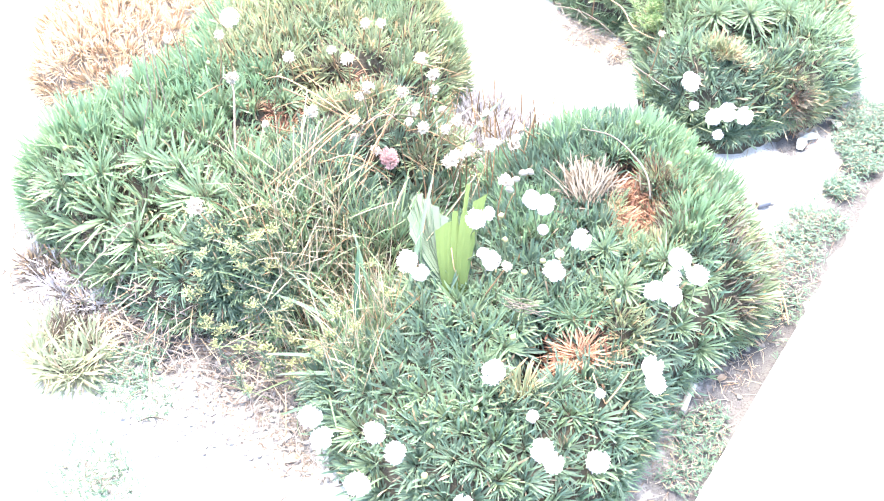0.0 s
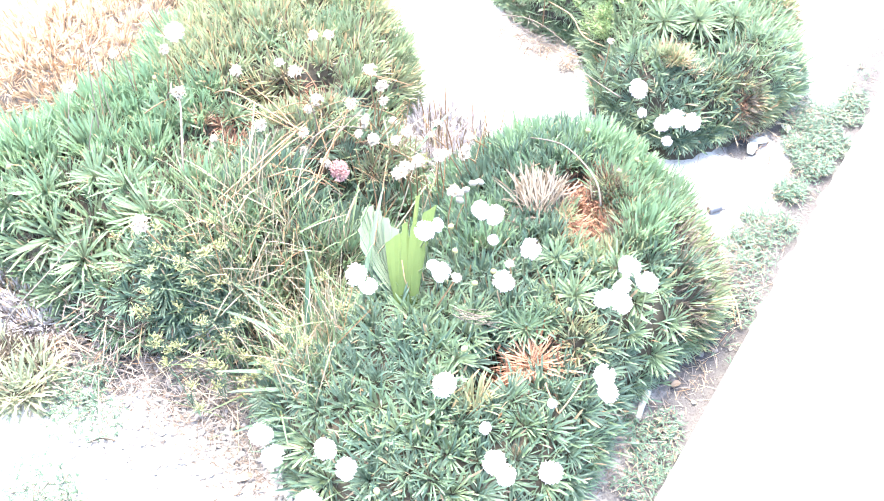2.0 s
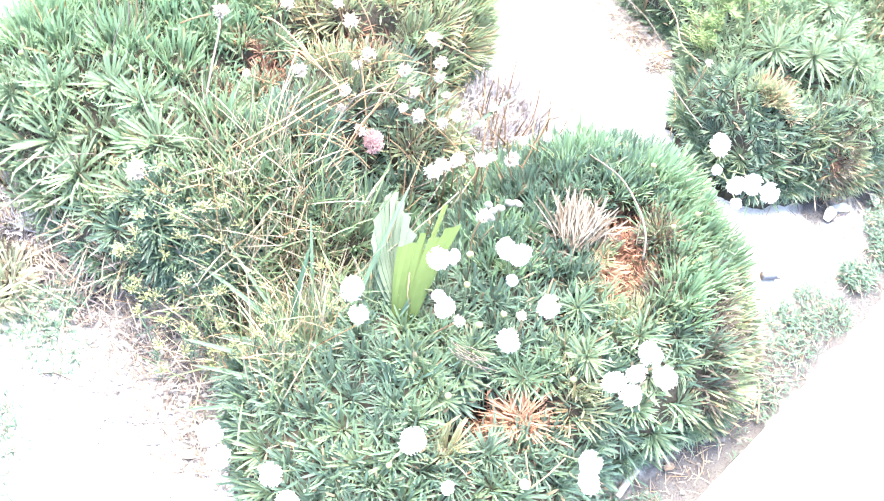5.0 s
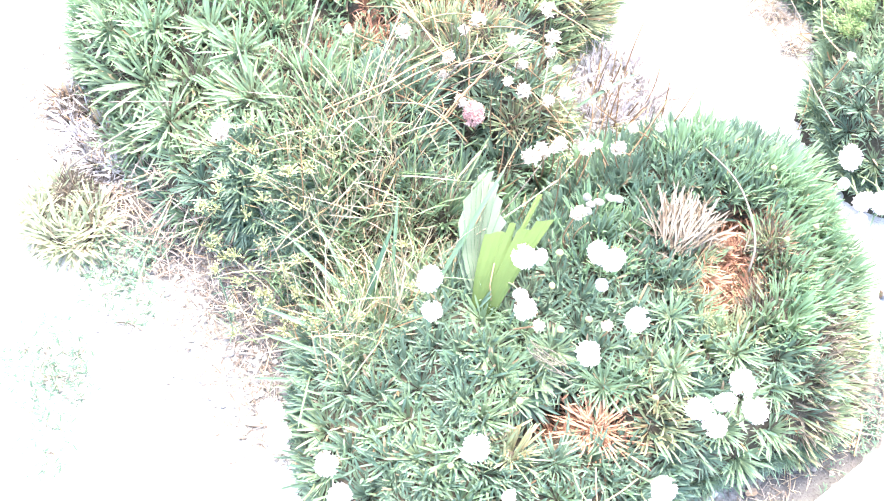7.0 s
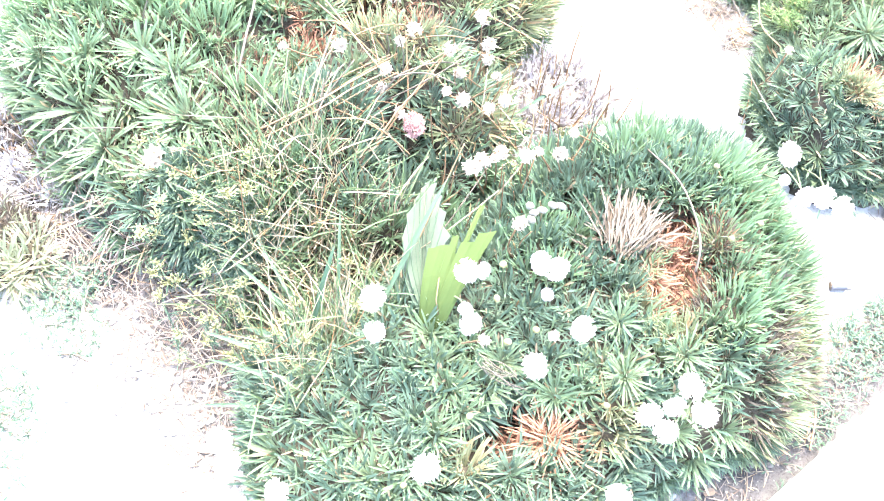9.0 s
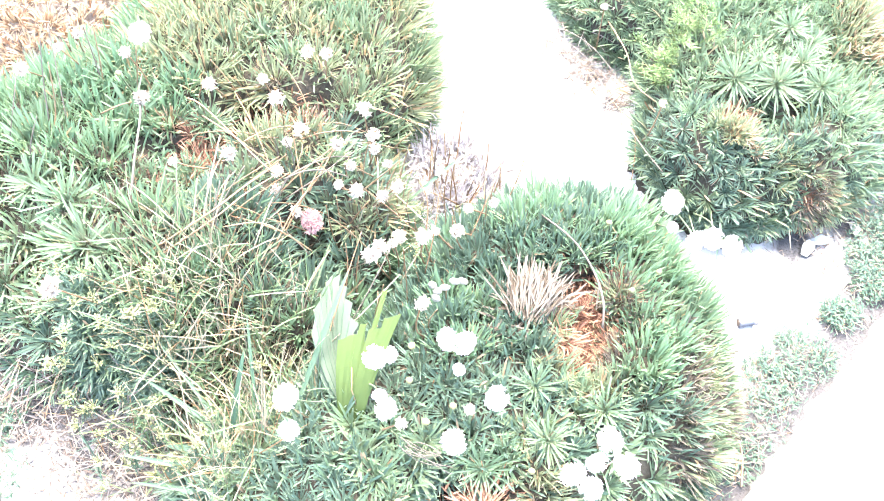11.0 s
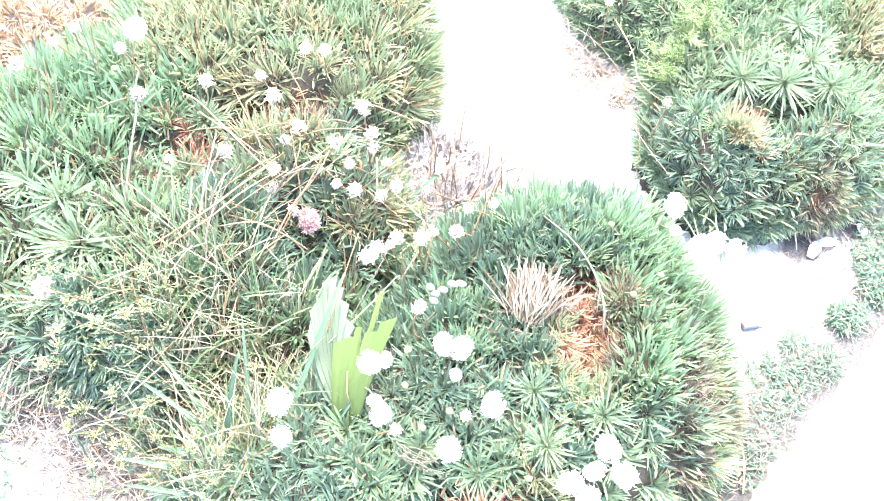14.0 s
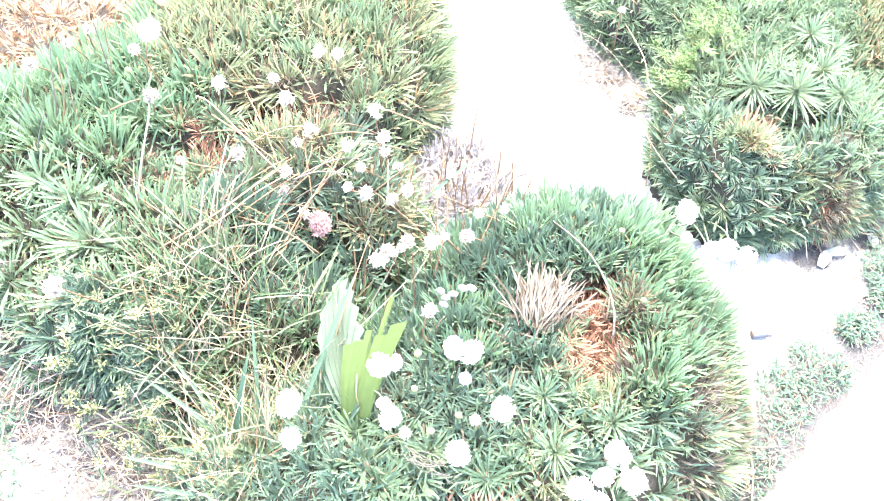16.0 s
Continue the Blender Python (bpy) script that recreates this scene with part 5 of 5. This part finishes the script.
for label, pts, r0, r1, mat in [
        ("long tan stalk lying across the rear cushion", [(-0.215, 0.87, 0.085), (-0.128, 0.918, 0.150), (-0.10, 0.96, 0.15), (-0.072, 1.006, 0.143)], 0.0012, 0.0008, STEM_TAN),
        ("long tan stalk lying across the rear cushion", [(-0.20, 0.868, 0.085), (-0.119, 0.915, 0.150), (-0.094, 0.955, 0.15), (-0.066, 0.998, 0.140)], 0.0011, 0.0007, STEM_TAN),
        ("long tan stalk lying across the rear cushion", [(-0.205, 1.085, 0.12), (-0.17, 1.055, 0.151), (-0.094, 1.001, 0.152), (-0.072, 0.99, 0.145)], 0.0011, 0.0008, STEM_TAN),
        ("pale stalk arching down between the cushions", [(0.0, 1.046, 0.122), (-0.022, 1.036, 0.128), (-0.047, 1.021, 0.122), (-0.064, 1.003, 0.116), (-0.073, 0.975, 0.095), (-0.075, 0.95, 0.06)], 0.0007, 0.0013, STEM_PALE),
        ("thin tan stalk leaning over the seam", [(-0.108, 0.915, 0.14), (-0.07, 0.926, 0.145), (-0.040, 0.933, 0.114), (-0.02, 0.937, 0.085)], 0.0007, 0.001, STEM_TAN),
        ("thin brown stalk with a bent tip", [(-0.018, 1.046, 0.137), (-0.028, 1.01, 0.125), (-0.043, 0.97, 0.122), (-0.057, 0.93, 0.10)], 0.0008, 0.0011, STEM_DRY),
        ("thin brown stalk with a bent tip", [(-0.071, 1.06, 0.13), (-0.058, 1.03, 0.115), (-0.045, 1.0, 0.10), (-0.035, 0.975, 0.075)], 0.0008, 0.0011, STEM_DRY),
        ("tall pale straw standing in the seam", [(-0.135, 0.885, 0.08), (-0.136, 0.94, 0.135), (-0.131, 1.0, 0.185)], 0.0013, 0.0008, HAY),
        ("tall pale straw standing in the seam", [(-0.137, 0.88, 0.08), (-0.142, 0.915, 0.13), (-0.143, 0.95, 0.17)], 0.0013, 0.0008, HAY),
        ("tall pale straw standing in the seam", [(-0.128, 0.875, 0.08), (-0.122, 0.92, 0.13), (-0.113, 0.965, 0.165)], 0.0011, 0.0007, HAY),
        ("straw-coloured stalk rising from the rear cushion", [(-0.347, 1.01, 0.09), (-0.346, 1.037, 0.12), (-0.345, 1.055, 0.18)], 0.0011, 0.0008, STEM_TAN),
        ("straw-coloured stalk rising from the rear cushion", [(-0.318, 1.10, 0.09), (-0.32, 1.112, 0.12), (-0.319, 1.12, 0.17)], 0.0011, 0.0008, STEM_TAN),
        ("straw-coloured stalk rising from the rear cushion", [(-0.276, 1.10, 0.09), (-0.27, 1.105, 0.13), (-0.264, 1.106, 0.17)], 0.0011, 0.0008, STEM_TAN),
        ("straw-coloured stalk rising from the rear cushion", [(-0.444, 0.99, 0.09), (-0.46, 1.006, 0.12), (-0.486, 1.017, 0.15)], 0.0011, 0.0007, STEM_TAN),
        ("dry forked stalk lying down the cushion's flank", [(0.273, 1.39, 0.05), (0.288, 1.335, 0.08), (0.300, 1.29, 0.10), (0.313, 1.248, 0.10), (0.341, 1.226, 0.10)], 0.0009, 0.0006, STEM_TAN),
        ("pale stalk lying against the cushion's foot", [(0.314, 1.222, 0.055), (0.326, 1.195, 0.065), (0.342, 1.165, 0.075), (0.362, 1.138, 0.08)], 0.0009, 0.0006, STEM_PALE),
        ("broken brown stem beside the cushion by the path", [(0.462, 0.846, 0.03), (0.486, 0.842, 0.02), (0.495, 0.825, 0.010), (0.497, 0.795, 0.005)], 0.0014, 0.001, STEM_TAN),
        ("broken brown stem beside the cushion by the path", [(0.480, 0.853, 0.012), (0.505, 0.858, 0.012), (0.53, 0.866, 0.008)], 0.001, 0.0007, STEM_PALE)]:
    stalk("dry_stalk", label, pts, r0, r1, mat, "stalk")

for pts in ([(0.228, 0.640, 0.115), (0.236, 0.622, 0.108), (0.243, 0.610, 0.102)], [(0.243, 0.610, 0.102), (0.257, 0.627, 0.108), (0.270, 0.648, 0.108)]):
    stalk("twig", "thin tan twig bent to a point on the front cushion", pts, 0.0009, 0.0007, STEM_TAN)
root = random.Random(19)
for i in range(9):
    ax, ay = 0.134 + root.gauss(0, 0.006), 0.724 + root.gauss(0, 0.004)
    bx, by = 0.168 + root.gauss(0, 0.008), 0.716 + root.gauss(0, 0.007)
    stalk("dry_stalk", "pale dry rootlet lying on the front cushion", bow((ax, ay, 0.126 + root.uniform(0, 0.006)), (bx, by, 0.124 + root.uniform(0, 0.008)), root.uniform(-0.006, 0.006), 4, (0.2, 1, 0.5)), 0.0006, 0.0004, STEM_PALE, "stalk")

tangle = random.Random(83)
for i in range(18):
    rx, ry = tangle.uniform(-0.16, 0.06), tangle.uniform(0.92, 1.12)
    az, size = tangle.uniform(0, 6.28), tangle.uniform(0.04, 0.1)
    rz = max(top_at(rx, ry), 0.05) + 0.012
    tx, ty = rx + math.cos(az) * size, ry + math.sin(az) * size * 0.8
    tip = (tx, ty, max(top_at(tx, ty), 0.05) + tangle.uniform(0.02, 0.05))
    stalk("dry_stalk", "thin tan stalk tangled among the dried flowers", bow((rx, ry, rz), tip, tangle.uniform(0.003, 0.015), 4, (tangle.uniform(-0.5, 0.5), 0.2, 0.8)), 0.0009, 0.0005, tangle.choice([STEM_TAN, STEM_TAN, STEM_DRY]), "stalk")

reed = random.Random(55)
for i in range(42):
    rx, ry = reed.gauss(0.075, 0.05), reed.gauss(0.99, 0.06)
    rz = top_at(rx, ry)
    tip = (rx + reed.gauss(0, 0.018), ry + reed.gauss(0.01, 0.018), rz + reed.uniform(0.05, 0.09))
    stalk("dry_stalk", "thin brown upright stalk without a flower", bow((rx, ry, rz - 0.004), tip, reed.uniform(-0.006, 0.006), 4, (1, 0.4, 0)), 0.0010, 0.0006, reed.choice([STEM_DRY, STEM_TAN, STEM_TAN, STEM_PALE]), "stalk")

for i in range(16):
    rx, ry = reed.gauss(0.125, 0.028), reed.gauss(1.085, 0.026)
    rz = top_at(rx, ry)
    tip = (rx + reed.gauss(0, 0.01), ry + reed.gauss(0.02, 0.014), rz + reed.uniform(0.05, 0.1))
    stalk("dry_stalk", "thin reddish brown stalk standing in the grey dead patch", bow((rx, ry, rz - 0.004), tip, reed.uniform(-0.005, 0.005), 4, (1, 0.4, 0)), 0.0011, 0.0007, reed.choice([STEM_DRY, STEM_TAN]), "stalk")


def stub(x0, y0, x1, y1, r):
    """A short round cutting, dark grey, with a broken end."""
    g, rng = Leaves(), random.Random(3)
    a, b = Vector((x0, y0, soil_height(x0, y0) + r * 0.9)), Vector((x1, y1, soil_height(x1, y1) + r * 0.9))
    g.tube([a, a.lerp(b, 0.06), a.lerp(b, 0.5), a.lerp(b, 0.94), b], r, r * 0.95, 10)
    for k in range(len(g.v)):
        g.v[k] = g.v[k] + Vector((rng.gauss(0, 0.0003), rng.gauss(0, 0.0003), rng.gauss(0, 0.0003)))
    top = tagged(new("stem_stub"), "short dark grey woody stub lying on the sand", "stick")
    part("bark", g.mesh("bark", STONE, True), top)
    e = Leaves()
    d = (a - b).normalized()
    e.tube([a - d * 0.001, a + d * 0.0004], r * 0.72, r * 0.66, 9)
    part("broken_end", e.mesh("broken_end", PULP), top, "reddish brown broken end")


stub(0.485, 0.999, 0.503, 1.005, 0.0060)


def dead_leaf(x, y, size, turn, mat, label, seed, curl=0.5):
    rng, g = random.Random(seed), Leaves()
    g.blade((-size / 2, 0, 0.003), (1, 0, 0.3), (0, 0, 1), size, size * 0.6, bend=curl, fold=0.35, rows=7, blunt=0.3)
    ob = new("dead_leaf", g.mesh("dead_leaf", mat))
    mod = ob.modifiers.new("thickness", "SOLIDIFY")
    mod.thickness = 0.0006
    ob.matrix_basis = Matrix.Translation((x, y, soil_height(x, y) + 0.001)) @ Matrix.Rotation(turn, 4, "Z")
    tagged(ob, label, "leaf", "dead leaves on the ground")


dead_leaf(0.567, 1.124, 0.026, 1.2, SHELL, "curled pale dead leaf on the sand", 1, 0.5)
dead_leaf(0.583, 1.137, 0.024, 0.3, SHELL, "curled pale dead leaf on the sand", 2, 0.4)
dead_leaf(0.625, 1.165, 0.022, 2.0, SHELL, "curled pale dead leaf on the sand", 3, 0.6)
dead_leaf(0.635, 1.185, 0.018, 2.9, PULP, "small brown dead leaf on the sand", 4, 0.8)
dead_leaf(0.366, 0.705, 0.022, 1.9, SHELL, "curled pale dead leaf beside the cushion", 5, 0.9)
dead_leaf(0.405, 0.715, 0.015, 0.7, PULP, "small brown dead leaf on the sand", 6, 1.0)
dead_leaf(-0.11, 0.575, 0.02, 0.4, PULP, "small brown dead leaf on the sand", 7, 0.8)
stalk("twig", "short dark twig lying on the sand", [(-0.30, 0.612, 0.003), (-0.285, 0.618, 0.004), (-0.27, 0.617, 0.003)], 0.0008, 0.0006, HUMUS)
stalk("wood_splinter", "pale weathered wood splinter lying on the soil", [(0.366, 0.697, 0.008), (0.358, 0.680, 0.008), (0.350, 0.660, 0.006)], 0.0046, 0.0042, SHELL, "stick")
stalk("twig", "thin dry twig lying on the bare soil", [(0.437, 0.748, 0.004), (0.441, 0.722, 0.005), (0.433, 0.70, 0.004)], 0.0009, 0.0007, PULP)
stalk("twig", "thin dry twig beside the lone tuft", [(-0.36, 0.69, 0.012), (-0.335, 0.675, 0.006), (-0.31, 0.664, 0.004)], 0.0015, 0.001, STEM_PALE)

stalk("twig", "white weathered twig leaning on the cushion", [(-0.41, 0.73, 0.06), (-0.394, 0.735, 0.09), (-0.353, 0.782, 0.115), (-0.334, 0.82, 0.12)], 0.0011, 0.0006, STEM_PALE)

# pale winged seed pods hanging over the front cushion
pods = tagged(new("seed_pods"), "cluster of pale oval seed pods on a thin stalk", "seed pods")
pods.location = (0.135, 0.905, top_at(0.135, 0.905))
g = Leaves()
g.tube(bow((0, 0, -0.004), (-0.002, -0.012, 0.085), 0.006, 6, (1, 0, 0)), 0.0010, 0.0007, 5)
part("stalk", g.mesh("stalk", STEM_DRY), pods)
for i, (qx, qy, qz) in enumerate([(-0.010, -0.018, 0.080), (-0.004, -0.022, 0.076), (0.003, -0.018, 0.080), (0.012, -0.012, 0.086), (0.020, -0.010, 0.086), (-0.004, -0.028, 0.072)]):
    g = Leaves()
    g.lump((0, 0, 0), (0.0046, 0.0034, 0.0058), random.Random(40 + i), 0.08, 8, 6)
    part("pod", g.mesh("pod", POD, True), pods, "", Matrix.Translation((qx, qy, qz)) @ Matrix.Rotation(0.5 * i, 4, "Y"))
